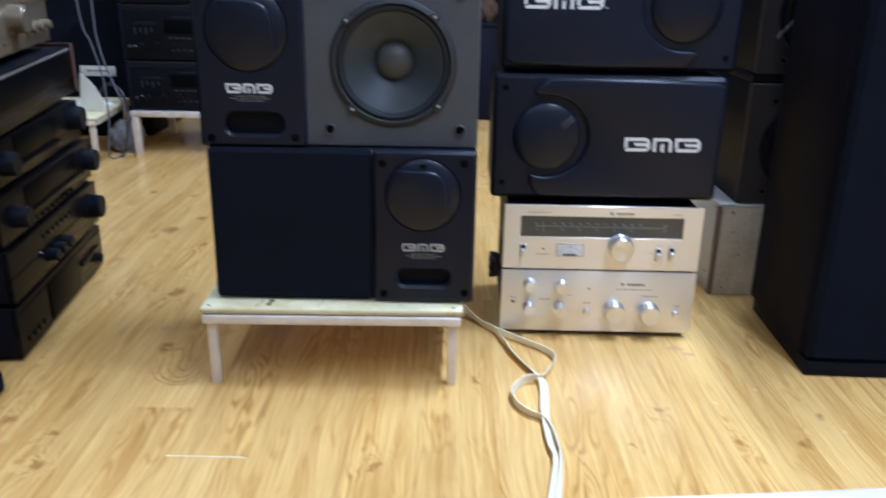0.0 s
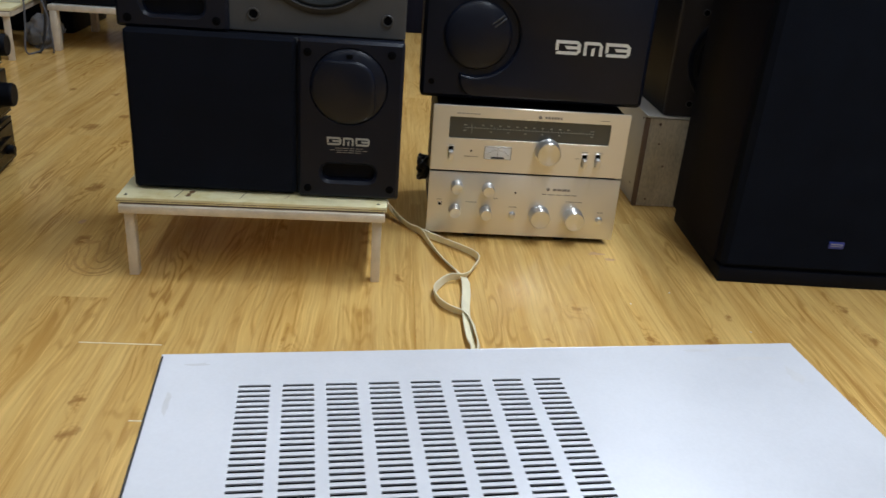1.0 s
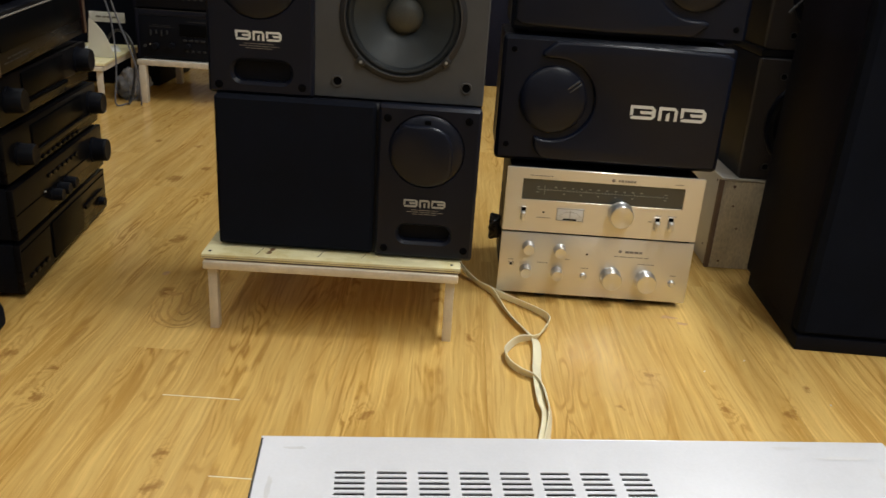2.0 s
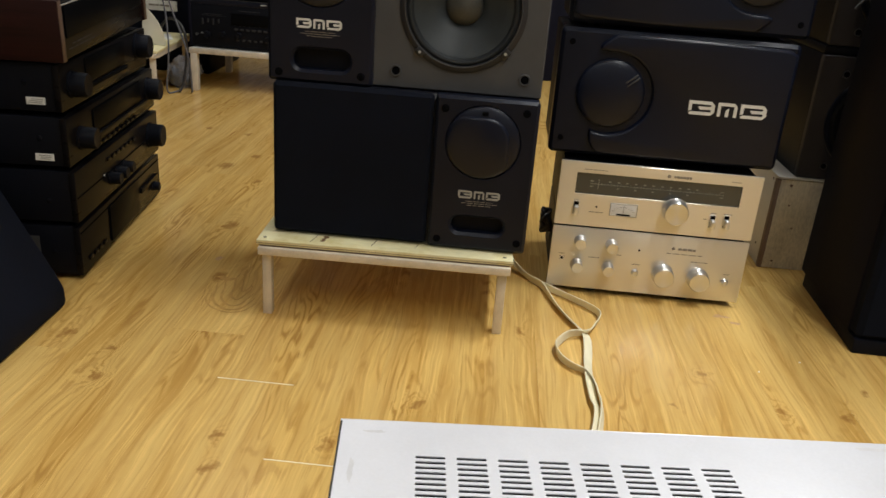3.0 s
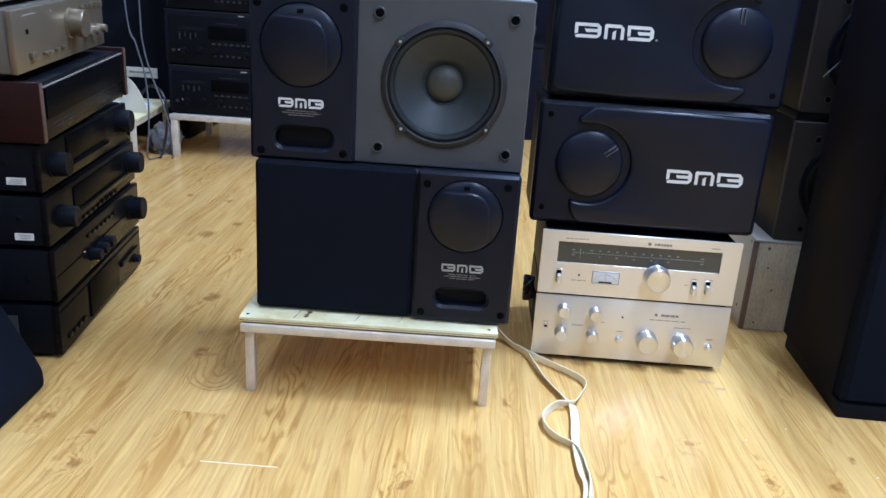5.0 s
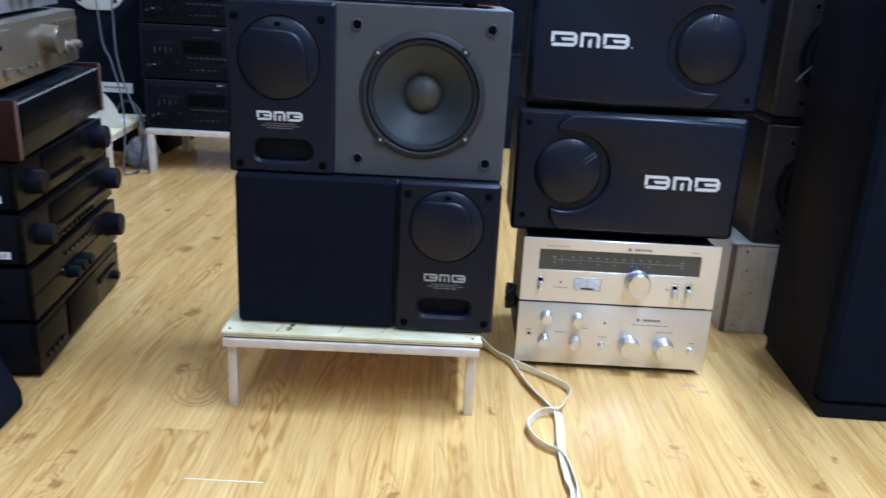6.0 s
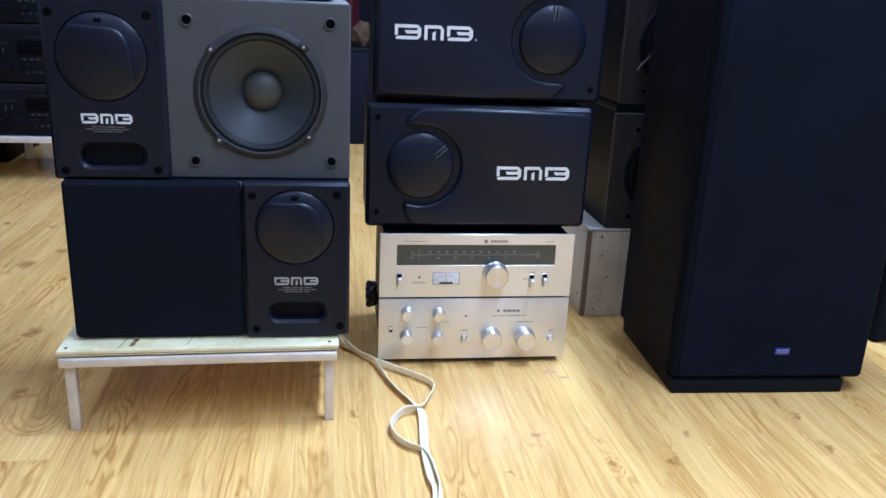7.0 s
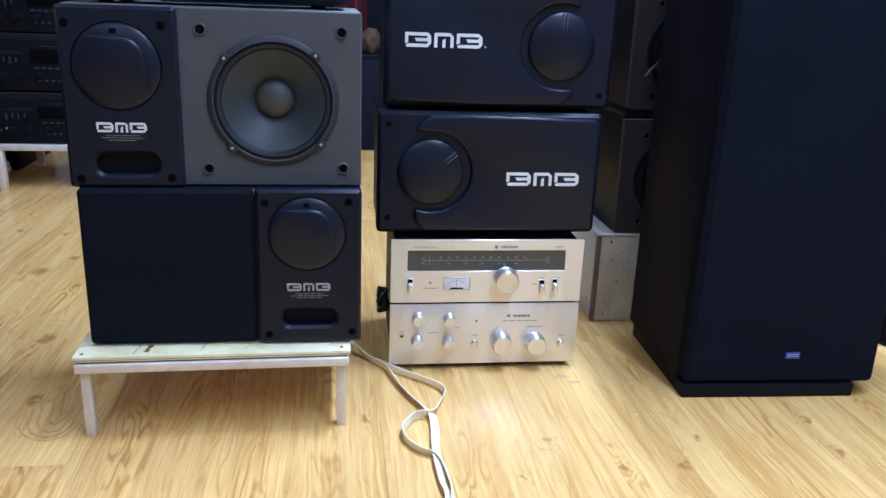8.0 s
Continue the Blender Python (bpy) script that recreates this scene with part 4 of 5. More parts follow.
lead = solid("audio_lead", sweep([(0.690, 2.10, 0.770), (0.660, 2.00, 0.768), (0.635, 1.962, 0.745), (0.628, 1.960, 0.690), (0.640, 1.958, 0.640), (0.618, 1.962, 0.600), (0.606, 1.964, 0.585)], 0.003), M_CORD, "thin black lead with a metal jack over a grey loudspeaker", "cable")
part("jack_plug", sweep([(0.606, 1.964, 0.586), (0.600, 1.964, 0.578), (0.595, 1.964, 0.570)], 0.0030), M_SOCKET, lead, "metal jack plug")
solid("audio_lead", sweep([(0.720, 2.10, 0.770), (0.685, 2.00, 0.769), (0.655, 1.958, 0.748), (0.640, 1.956, 0.700), (0.622, 1.958, 0.665), (0.634, 1.956, 0.625), (0.652, 1.956, 0.600)], 0.0028), M_CORD, "thin black lead hanging over a grey loudspeaker", "cable")

# ---------------------------------------------------------------- tower loudspeaker
tow = thing("tower_loudspeaker", pose(0.6220, 1.6220, 0, 0, 0, 2.5), "tall black tower loudspeaker with cloth front and blue badge", "loudspeaker")
TWW, TWH, TWD = 0.387, 1.10, 0.310
part("plinth", bx(0.003, TWW - 0.040, -0.0110, TWD - 0.02, 0.0, 0.0285, 0.003), M_VINYL, tow)
part("cabinet", bx(0, TWW, 0.022, TWD, 0.0285, TWH, 0.004), M_DARKWOOD, tow, "dark stained wood cabinet")
part("grille", plate(rrf(0.004, TWW - 0.001, 0.0290, TWH - 0.004, 0.010), [], -0.012, 0.021, 0.010), M_CLOTH2, tow, "black cloth grille")
bd = part("badge", bx(0.1960, 0.2240, -0.0142, -0.010, 0.082, 0.0955, 0.0006), M_BADGE, tow, "small blue badge with a silver bar")
bm = bx(0.1985, 0.2215, -0.0146, -0.0140, 0.0902, 0.0918)
bx(0.1985, 0.2215, -0.0146, -0.0140, 0.0868, 0.0876, into=bm)
part("badge_bar", bm, M_LOGO2, bd, smooth=0)

oth = thing("loudspeaker", pose(1.17, 1.86, 0, 0, 0, 12), "black loudspeaker with grey rim standing behind the tower", "loudspeaker")
part("cabinet", bx(0, 0.34, 0.02, 0.34, 0.0, 0.62, 0.006), M_DARKWOOD, oth)
part("grille", plate(rrf(0.004, 0.336, 0.004, 0.616, 0.006), [], 0.0, 0.020, 0.005), M_CLOTH, oth)
part("trim", bx(0.0, 0.34, -0.004, 0.0, 0.290, 0.310, 0.002), M_GREYTOP, oth)

# ---------------------------------------------------------------- stack of stereo components beside the aisle
ST = pose(-0.791, 1.486, 0, 0, 0, 101.0)


def component(m, w, h, d, label, category, face=None, case=None, foot=0.010):
    t = thing("stereo_component", m, label, category, "stack of stereo components")
    feet(t, 0.05, w - 0.05, 0.05, d - 0.05, foot + 0.003, 0.018)
    part("case", bx(0.003, w - 0.003, 0.012, d, foot, h, 0.0025), case or M_CASE, t)
    part("front_panel", bx(0.0, w, 0.0, 0.0118, foot, h - 0.001, 0.0015), face or M_GLOSS, t)
    return t


def case_screw(t, x, y, z):
    bm = lathe([(0.005, 0.0), (0.005, -0.001), (0.003, -0.002), (0, -0.002)], 0, 0, 14)
    bmesh.ops.rotate(bm, verts=bm.verts, cent=(0, 0, 0), matrix=Matrix.Rotation(radians(-90), 3, "Z"))
    bmesh.ops.translate(bm, verts=bm.verts, vec=(x, y, z))
    part("case_screw", bm, M_CASE, t)


def black_knob(t, x, z, r, l):
    return part("knob", lathe([(r * 1.1, 0), (r * 1.1, -0.003), (r, -0.004), (r * 0.97, -l + 0.003), (r * 0.88, -l), (0, -l + 0.001)], x, z, 32), M_CASE, t, "black round knob")


def sticker(t, y, z, w=0.032, h=0.0125, x=0.0024):
    s = part("sticker", bx(x - 0.0006, x + 0.001, y, y + w, z, z + h), M_STICK, t, "white paper sticker")
    bm = bmesh.new()
    for k in range(3):
        a = y + 0.003 + random.uniform(0, 0.003)
        bx(x - 0.0011, x - 0.0004, a, y + w - random.uniform(0.003, 0.012), z + h * (0.22 + 0.25 * k), z + h * (0.30 + 0.25 * k), into=bm)
    part("sticker_print", bm, M_PRINT, s, smooth=0)


c1 = component(ST, 0.500, 0.106, 0.38, "black tape deck at the bottom of a stack", "tape deck")
part("drop_door", bx(0.150, 0.330, -0.004, 0.0, 0.020, 0.096, 0.002), M_SMOKE, c1)
part("groove", bx(0.004, 0.496, -0.0012, 0.0, 0.092, 0.0945), M_HOLE, c1)
part("button_row", bx(0.350, 0.470, -0.005, 0.0, 0.055, 0.066, 0.001), M_GLOSS, c1)
black_knob(c1, 0.452, 0.040, 0.010, 0.014)
for x in (0.03, 0.055, 0.08, 0.105):
    part("button", bx(x, x + 0.016, -0.004, 0.0, 0.030, 0.037, 0.001), M_GLOSS, c1)
case_screw(c1, 0.003, 0.05, 0.055)
part("sticker", bx(0.0018, 0.004, 0.075, 0.100, 0.03, 0.085), M_SOCKET, c1, "printed rating plate")

c2 = component(ST @ pose(-0.002, -0.002, 0.106), 0.503, 0.106, 0.40, "black amplifier with a row of small knobs in a stack", "amplifier")
part("groove", bx(0.004, 0.499, -0.0012, 0.0, 0.055, 0.0572), M_HOLE, c2)
black_knob(c2, 0.440, 0.062, 0.026, 0.032)
for x in (0.175, 0.215, 0.255):
    black_knob(c2, x, 0.042, 0.0125, 0.022)
for k in range(7):
    part("button", bx(0.160 + 0.026 * k, 0.176 + 0.026 * k, -0.004, 0.0, 0.080, 0.087, 0.001), M_GLOSS, c2)
part("pilot_lamp", lathe([(0.002, 0), (0.002, -0.002), (0, -0.002)], 0.140, 0.058, 10), M_LOGO, c2)
case_screw(c2, 0.003, 0.05, 0.05)

c3 = component(ST @ pose(-0.004, 0.002, 0.212), 0.505, 0.098, 0.40, "black receiver with a display strip and two knobs", "receiver")
part("display", bx(0.120, 0.400, -0.003, 0.0, 0.044, 0.088, 0.002), M_SMOKE, c3)
part("ledge", bx(0.120, 0.440, -0.006, 0.0, 0.030, 0.040, 0.002), M_GLOSS, c3)
black_knob(c3, 0.058, 0.050, 0.020, 0.030)
black_knob(c3, 0.462, 0.058, 0.024, 0.030)
for k in range(9):
    part("button", bx(0.130 + 0.028 * k, 0.146 + 0.028 * k, -0.004, 0.0, 0.014, 0.020, 0.001), M_GLOSS, c3)
case_screw(c3, 0.003, 0.05, 0.06)
sticker(c3, 0.028, 0.020)

c4 = component(ST @ pose(-0.004, 0.006, 0.310), 0.480, 0.093, 0.40, "black receiver with a wide display and two knobs", "receiver")
part("display", bx(0.115, 0.330, -0.003, 0.0, 0.040, 0.086, 0.002), M_SMOKE, c4)
part("ledge", bx(0.115, 0.340, -0.005, 0.0, 0.028, 0.036, 0.002), M_HOLE, c4)
black_knob(c4, 0.050, 0.050, 0.022, 0.030)
black_knob(c4, 0.420, 0.062, 0.025, 0.030)
case_screw(c4, 0.003, 0.06, 0.06)
sticker(c4, 0.028, 0.022)

# the upper units lean: their far end stands a little higher
LEAN = ST @ pose(-0.012, -0.004, 0.403, 0, -2.2, 0)
wd = thing("stereo_component", LEAN, "stereo receiver in a rosewood case with a dark glass front", "receiver", "stack of stereo components")
feet(wd, 0.05, 0.41, 0.05, 0.33, 0.005, 0.018)
part("case", bx(0.016, 0.449, 0.010, 0.36, 0.004, 0.099, 0.001), M_CASE, wd)
for a in (0.0, 0.4505):
    part("side_panel", bx(a, a + 0.0145, -0.004, 0.365, 0.004, 0.106, 0.0018), M_ROSE, wd, "rosewood veneer panel")
part("front_panel", bx(0.0148, 0.450, 0.000, 0.010, 0.005, 0.099, 0.001), M_GLOSS, wd)
part("glass", bx(0.030, 0.436, -0.003, 0.000, 0.040, 0.092, 0.001), M_SMOKE, wd)
part("strip", bx(0.016, 0.449, -0.0025, 0.0, 0.0945, 0.0965), M_PRINT, wd)
for a in (0.0006, 0.4511):
    part("worn_edge", bx(a, a + 0.0133, -0.0052, -0.0038, 0.005, 0.105, 0.0005), M_WORN, wd, "pale worn veneer edge")
bars(wd, 0.04, 0.17, 0.028, 0.0, 2, 0.002, 0.007, M_RING)
case_screw(wd, 0.0, 0.12, 0.052)

gd = component(LEAN @ pose(0.002, 0.026, 0.107), 0.430, 0.112, 0.34, "gold aluminium amplifier with a large round knob", "amplifier", M_GOLD, M_GOLDCASE)
knob(gd, 0.245, 0.070, 0.026, 0.030, mat=M_GOLD)
for k, z in enumerate((0.045, 0.045, 0.045)):
    knob(gd, 0.315 + 0.040 * k, 0.045, 0.0085, 0.018, mat=M_GOLD)
for k in range(5):
    part("switch", bx(0.300 + 0.026 * k, 0.306 + 0.026 * k, -0.008, 0, 0.088, 0.098, 0.001), M_GOLD, gd)
for x, w_ in ((0.050, 0.022), (0.105, 0.012), (0.122, 0.012), (0.160, 0.008), (0.190, 0.008)):
    part("button", bx(x, x + w_, -0.007, 0, 0.028, 0.040 if w_ > 0.02 else 0.034, 0.001), M_GOLD, gd)
part("jack_hole", bx(0.045, 0.055, -0.001, 0.001, 0.070, 0.078), M_HOLE, gd)
bars(gd, 0.03, 0.10, 0.102, 0, 1, 0.0025, 0.004, M_PRINT)

sv = component(LEAN @ pose(-0.022, 0.049, 0.2192), 0.430, 0.110, 0.34, "silver grey amplifier on the gold one", "amplifier", M_SILVER, M_SILVER)
for x in (0.06, 0.20, 0.24, 0.28):
    knob(sv, x, 0.045, 0.012, 0.02, mat=M_SILVER)
part("grip", bx(0.105, 0.112, -0.02, 0, 0.02, 0.10, 0.002), M_SILVER, sv)

# ---------------------------------------------------------------- wedge monitor by the aisle
prof = [(0.0, 0.0), (0.0, 0.035), (-0.012, 0.062), (-0.112, 0.250), (-0.150, 0.290), (-0.36, 0.300), (-0.40, 0.0)]
wm = pose(-0.7625, 1.388, 0, 0, 0, -174.0)
wedge = thing("stage_monitor", wm, "black carpeted wedge loudspeaker lying on the floor", "loudspeaker")
bm = bmesh.new()
f0 = bm.faces.new([bm.verts.new((-x, 0.0, z)) for x, z in prof])
ex = bmesh.ops.extrude_face_region(bm, geom=[f0])
for v in ex["geom"]:
    if isinstance(v, bmesh.types.BMVert):
        v.co.y = 0.46
bmesh.ops.bevel(bm, geom=bm.edges[:], offset=0.012, segments=3, affect="EDGES", profile=0.5)
part("cabinet", bm, M_CLOTH, wedge)
bm = bx(-0.012, 0.012, -0.0008, 0.0008, -0.009, 0.009)
bmesh.ops.rotate(bm, verts=bm.verts, cent=(0, 0, 0), matrix=Matrix.Rotation(radians(90), 3, "Z"))
bmesh.ops.rotate(bm, verts=bm.verts, cent=(0, 0, 0), matrix=Matrix.Rotation(radians(28), 3, "Y"))
bmesh.ops.translate(bm, verts=bm.verts, vec=(0.034, 0.162, 0.105))
part("sticker", bm, M_STICK, wedge, "white paper sticker")

# ---------------------------------------------------------------- cream flat cable on the floor
Z = 0.0012
solid("flat_cable", ribbon([(-0.060, 1.845, 0.060, 60), (-0.025, 1.800, 0.030, 50), (0.010, 1.775, Z, 40), (0.045, 1.735, Z, 60), (0.072, 1.706, Z, 80), (0.105, 1.682, Z, 70), (0.140, 1.655, Z, 70), (0.164, 1.630, Z, 80), (0.171, 1.603, Z, 100), (0.160, 1.565, Z, 110), (0.146, 1.530, 0.004, 120), (0.118, 1.516, 0.004, 100), (0.100, 1.490, Z, 80), (0.094, 1.462, Z, 80), (0.103, 1.430, Z, 80), (0.122, 1.408, Z, 70), (0.146, 1.394, Z, 60), (0.158, 1.370, Z, 60), (0.164, 1.330, Z, 70), (0.168, 1.270, Z, 70), (0.150, 1.10, Z, 40), (0.13, 0.90, Z, 20)], 0.0165, 0.0024), M_CREAM, "cream flat cable looped on the laminate floor", "cable")
solid("flat_cable", ribbon([(-0.055, 1.860, 0.060, 60), (-0.012, 1.795, 0.022, 55), (0.026, 1.752, Z, 70), (0.056, 1.718, Z, 85), (0.076, 1.668, Z, 75), (0.092, 1.628, Z, 60), (0.112, 1.588, Z, 50), (0.134, 1.548, 0.003, 40), (0.146, 1.520, 0.005, 25), (0.149, 1.475, 0.003, 25), (0.148, 1.420, 0.003, 30), (0.151, 1.365, 0.003, 30), (0.156, 1.315, 0.002, 35), (0.162, 1.265, Z, 40), (0.142, 1.10, Z, 30), (0.12, 0.90, Z, 20)], 0.0165, 0.0024), M_CREAM, "cream flat cable lying straight over its own loop", "cable")

# ---------------------------------------------------------------- silver receiver under the camera
RC = pose(-0.068, 0.6435, 0, 0, 0, 10.2) @ pose(0, -0.36, 0)
RW, RD, RZ = 0.4235, 0.36, 0.375
rec = thing("receiver", RC @ pose(0, 0, 0.226), "silver grey receiver with a slotted lid on a dark stack", "receiver")
TOP = RZ - 0.226
xs, cols = [0.0], []
for k in range(8):
    a = 0.0485 + k * 0.02544
    cols.append(len(xs))
    xs += [a, a + 0.0182]
xs.append(RW)
ys, rws = [0.0], []
for k in range(30):
    a = RD - 0.0375 - (29 - k) * 0.00505
    rws.append(len(ys))
    ys += [a, a + 0.0024]
ys.append(RD)
bm = bmesh.new()
grid = [[[bm.verts.new((x, y, z)) for y in ys] for x in xs] for z in (TOP, TOP - 0.0009)]
slots = {(i, j) for i in cols for j in rws}
for i in range(len(xs) - 1):
    for j in range(len(ys) - 1):
        if (i, j) in slots:
            ring = [(i, j), (i + 1, j), (i + 1, j + 1), (i, j + 1)]
            for a, b in zip(ring, ring[1:] + ring[:1]):
                bm.faces.new((grid[0][a[0]][a[1]], grid[0][b[0]][b[1]], grid[1][b[0]][b[1]], grid[1][a[0]][a[1]]))
        else:
            bm.faces.new((grid[0][i][j], grid[0][i + 1][j], grid[0][i + 1][j + 1], grid[0][i][j + 1]))
part("lid", bm, M_LID, rec, "painted steel lid with rows of cooling slots", smooth=0)
for a, b in ((0.0, 0.0012), (RW - 0.0012, RW)):
    part("side_panel", bx(a, b, 0.0, RD, 0.014, TOP - 0.0004, 0.0004), M_LID, rec)
part("lid_edge", bx(-0.0006, RW + 0.0006, RD, RD + 0.0012, TOP - 0.016, TOP, 0.0005), M_LID, rec)
part("back_panel", bx(0.0015, RW - 0.0015, RD - 0.004, RD - 0.001, 0.012, TOP - 0.0020), M_CASE, rec)
# chassis painted near-black to carry the shade seen through the lid slots
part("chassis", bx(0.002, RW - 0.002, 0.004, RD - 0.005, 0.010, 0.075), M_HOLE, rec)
part("front_panel", bx(-0.002, RW + 0.002, -0.014, 0.0, 0.010, TOP - 0.001, 0.002), M_SILVER, rec)
feet(rec, 0.05, RW - 0.05, 0.05, RD - 0.05, 0.011, 0.016)
for k, (zz, hh) in enumerate(((0.0, 0.113), (0.113, 0.113))):
    cc = component(RC @ pose(0.006, 0.004, zz), 0.412, hh, 0.345, "black stereo component under the silver receiver", "amplifier")
    black_knob(cc, 0.33, 0.06, 0.022, 0.025)

# ---------------------------------------------------------------- far corner: low stands, dark components, cabinet, bag
BK = pose(-1.335, 3.12, 0, 0, 0, 4.6)
metal_stand(BK, 0.62, 0.42, 0.160, "low galvanised metal stand with dark components on it", bar=0.024)


def far_component(m, w, h, label):
    t = thing("stereo_component", m, label, "amplifier", "dark components on the far stand")
    feet(t, 0.05, w - 0.05, 0.05, 0.28, 0.008, 0.015)
    part("case", bx(0.012, w - 0.012, 0.008, 0.33, 0.006, h - 0.002, 0.002), M_CASE, t)
    for a in (0.0, w - 0.0115):
        part("side_panel", bx(a, a + 0.0115, 0.0, 0.335, 0.006, h, 0.0015), M_DARKWOOD, t, "dark wooden cheek")
    part("front_panel", bx(0.0120, w - 0.0120, 0.0, 0.008, 0.006, h - 0.022, 0.001), M_CASE, t)
    part("top_strip", bx(0.0120, w - 0.0120, -0.001, 0.008, h - 0.0215, h - 0.003, 0.001), M_PLAST2, t, "dull metal strip")
    part("top_edge", bx(0.0, w, -0.0015, 0.0, h - 0.003, h, 0.0005), M_RING, t)
    part("maker_plate", bx(w * 0.59, w * 0.64, -0.0018, 0.0, h - 0.013, h - 0.009), M_LOGO2, t)
    for x, z, r in ((0.07, 0.045, 0.012), (0.13, 0.05, 0.010), (0.19, 0.05, 0.010), (0.36, 0.075, 0.022), (0.30, 0.045, 0.010)):
        black_knob(t, x, z * h / 0.165, r, 0.016)
    part("display", bx(0.16, 0.30, -0.002, 0.0, h * 0.50, h * 0.74, 0.001), M_SMOKE, t)
    part("pilot_lamp", lathe([(0.003, 0), (0.003, -0.002), (0, -0.002)], 0.05, 0.055, 10), M_LOGO2, t)
    part("jack", lathe([(0.0055, 0), (0.0055, -0.003), (0.0035, -0.003), (0.003, 0)], 0.030, h * 0.27, 14), M_SOCKET, t)
    part("jack", lathe([(0.0055, 0), (0.0055, -0.003), (0.0035, -0.003), (0.003, 0)], 0.372, h * 0.66, 14), M_SOCKET, t)
    for k in range(8):
        part("key", bx(0.172 + 0.022 * k, 0.186 + 0.022 * k, -0.004, 0.0, h * 0.40, h * 0.44, 0.0008), M_RING, t)
    for k in range(6):
        part("key", bx(0.180 + 0.022 * k, 0.190 + 0.022 * k, -0.003, 0.0, h * 0.185, h * 0.225, 0.0008), M_RING, t)
    for k in range(4):
        part("slider", bx(0.052 + 0.020 * k, 0.057 + 0.020 * k, -0.006, 0.0, h * (0.48 + 0.04 * (k % 2)), h * 0.60, 0.0008), M_RING, t)
    bars(t, 0.18, 0.28, h * 0.80, 0.0, 1, 0.003, 0.006, M_RING)
    bars(t, 0.05, 0.14, h * 0.70, 0.0, 2, 0.002, 0.006, M_RING)
    bars(t, 0.31, 0.42, h * 0.36, 0.0, 2, 0.002, 0.006, M_RING)
    return t


far_component(BK @ pose(-0.006, 0.015, 0.1615), 0.46, 0.180, "dark amplifier with wooden cheeks on the far metal stand")
far_component(BK @ pose(-0.014, 0.020, 0.3415), 0.46, 0.198, "dark amplifier with wooden cheeks on another one")
far_component(BK @ pose(-0.006, 0.015, 0.5395), 0.46, 0.18, "dark amplifier at the top of a far stack")
wb = thing("cardboard_box", BK @ pose(0.275, 0.22, 0), "small white box on the floor under the far stand", "box")
part("carton", bx(0, 0.16, 0, 0.14, 0, 0.085, 0.002), M_PAPER, wb)
part("flap", bx(0.002, 0.158, 0.002, 0.07, 0.085, 0.0875), M_PAPER, wb)

cab = thing("pa_cabinet", BK @ pose(-0.64, 0.30, 0), "tall black horn loudspeaker with a white name strip", "loudspeaker")
part("cabinet", bx(0, 0.60, 0.02, 0.42, 0, 1.25, 0.01), M_VINYL, cab)
part("grille", plate(rrf(0.02, 0.58, 0.02, 0.62, 0.01), [], 0.0, 0.022, 0.004), M_CLOTH, cab)
part("name_strip", bx(0.340, 0.482, -0.003, 0.0, 0.246, 0.286, 0.001), M_STICK, cab, "white strip with unreadable print")
bars(cab, 0.353, 0.470, 0.270, -0.003, 1, 0.007, 0.01, M_PRINT)
horn = [(0.272, 0.80), (0.272, 0.62), (0.292, 0.585), (0.327, 0.565), (0.417, 0.565), (0.452, 0.585), (0.477, 0.62), (0.477, 0.80)]
part("horn_flare", poly(horn, -0.012, 0.02, 0.004), M_WHITEP, cab, "pale grey horn plate")
for x in (0.30, 0.44):
    screw(cab, x, 0.60, -0.012, 0.008)

ls = metal_stand(pose(-1.372, 2.925, 0, 0, 0, 10) @ pose(-0.46, 0, 0), 0.46, 0.43, 0.172, "low metal stand with a pale board beside the far stack", ply=0.012, bar=0.022)
# a curled paper sheet standing on the small stand
bm = bmesh.new()
n, q_ = 9, 6
fan = []
for k in range(n + 1):
    a = radians(90 * k / n)
    reach = 0.130 - 0.042 * (k / n)
    row = []
    for j in range(q_ + 1):
        r = reach * j / q_
        row.append(bm.verts.new((r * math.sin(a) - 0.02, -0.10 * (r / 0.13) * math.sin(a * 2) * 0.5 + 0.03 * math.cos(a) * j / q_, 0.001 + r * math.cos(a))))
    fan.append(row)
for a, b in zip(fan, fan[1:]):
    for j in range(q_):
        bm.faces.new((a[j], a[j + 1], b[j + 1], b[j]))
bmesh.ops.remove_doubles(bm, verts=bm.verts, dist=0.0002)
bmesh.ops.solidify(bm, geom=bm.faces[:], thickness=0.0015)
solid("paper_sheet", bm, M_PAPER, "white curled paper standing on the small stand", "paper", m=pose(-1.455, 3.03, 0.1725, 0, 0, 5))
solid("paper_sheet", bx(-0.09, 0.05, -0.06, 0.06, 0.0, 0.006, 0.002), M_PAPER, "pale folded sheets on the small stand", "paper", m=pose(-1.50, 3.20, 0.172, 0, 0, 30))
solid("dark_pouch", bx(-0.03, 0.03, -0.05, 0.05, 0.0, 0.05, 0.018, 3), M_CLOTH, "small dark cloth pouch on the floor under a cable", "pouch", m=pose(-1.43, 3.20, 0, 0, 0, 20))

# crumpled bag between the stands
bm = bmesh.new()
bmesh.ops.create_icosphere(bm, subdivisions=4, radius=1)
for v in bm.verts:
    c = v.co.copy()
    k = 1 + 0.22 * noise.noise(c * 2.3) + 0.13 * noise.noise(c * 5.1) + 0.06 * noise.noise(c * 11)
    v.co = Vector((c.x * 0.062 * k, c.y * 0.06 * k, max(0.0, 0.052 + c.z * 0.062 * k)))
solid("plastic_bag", bm, M_BAG, "crumpled clear plastic bag on the floor between two stands", "bag", m=pose(-1.385, 3.17, 0), smooth=20)

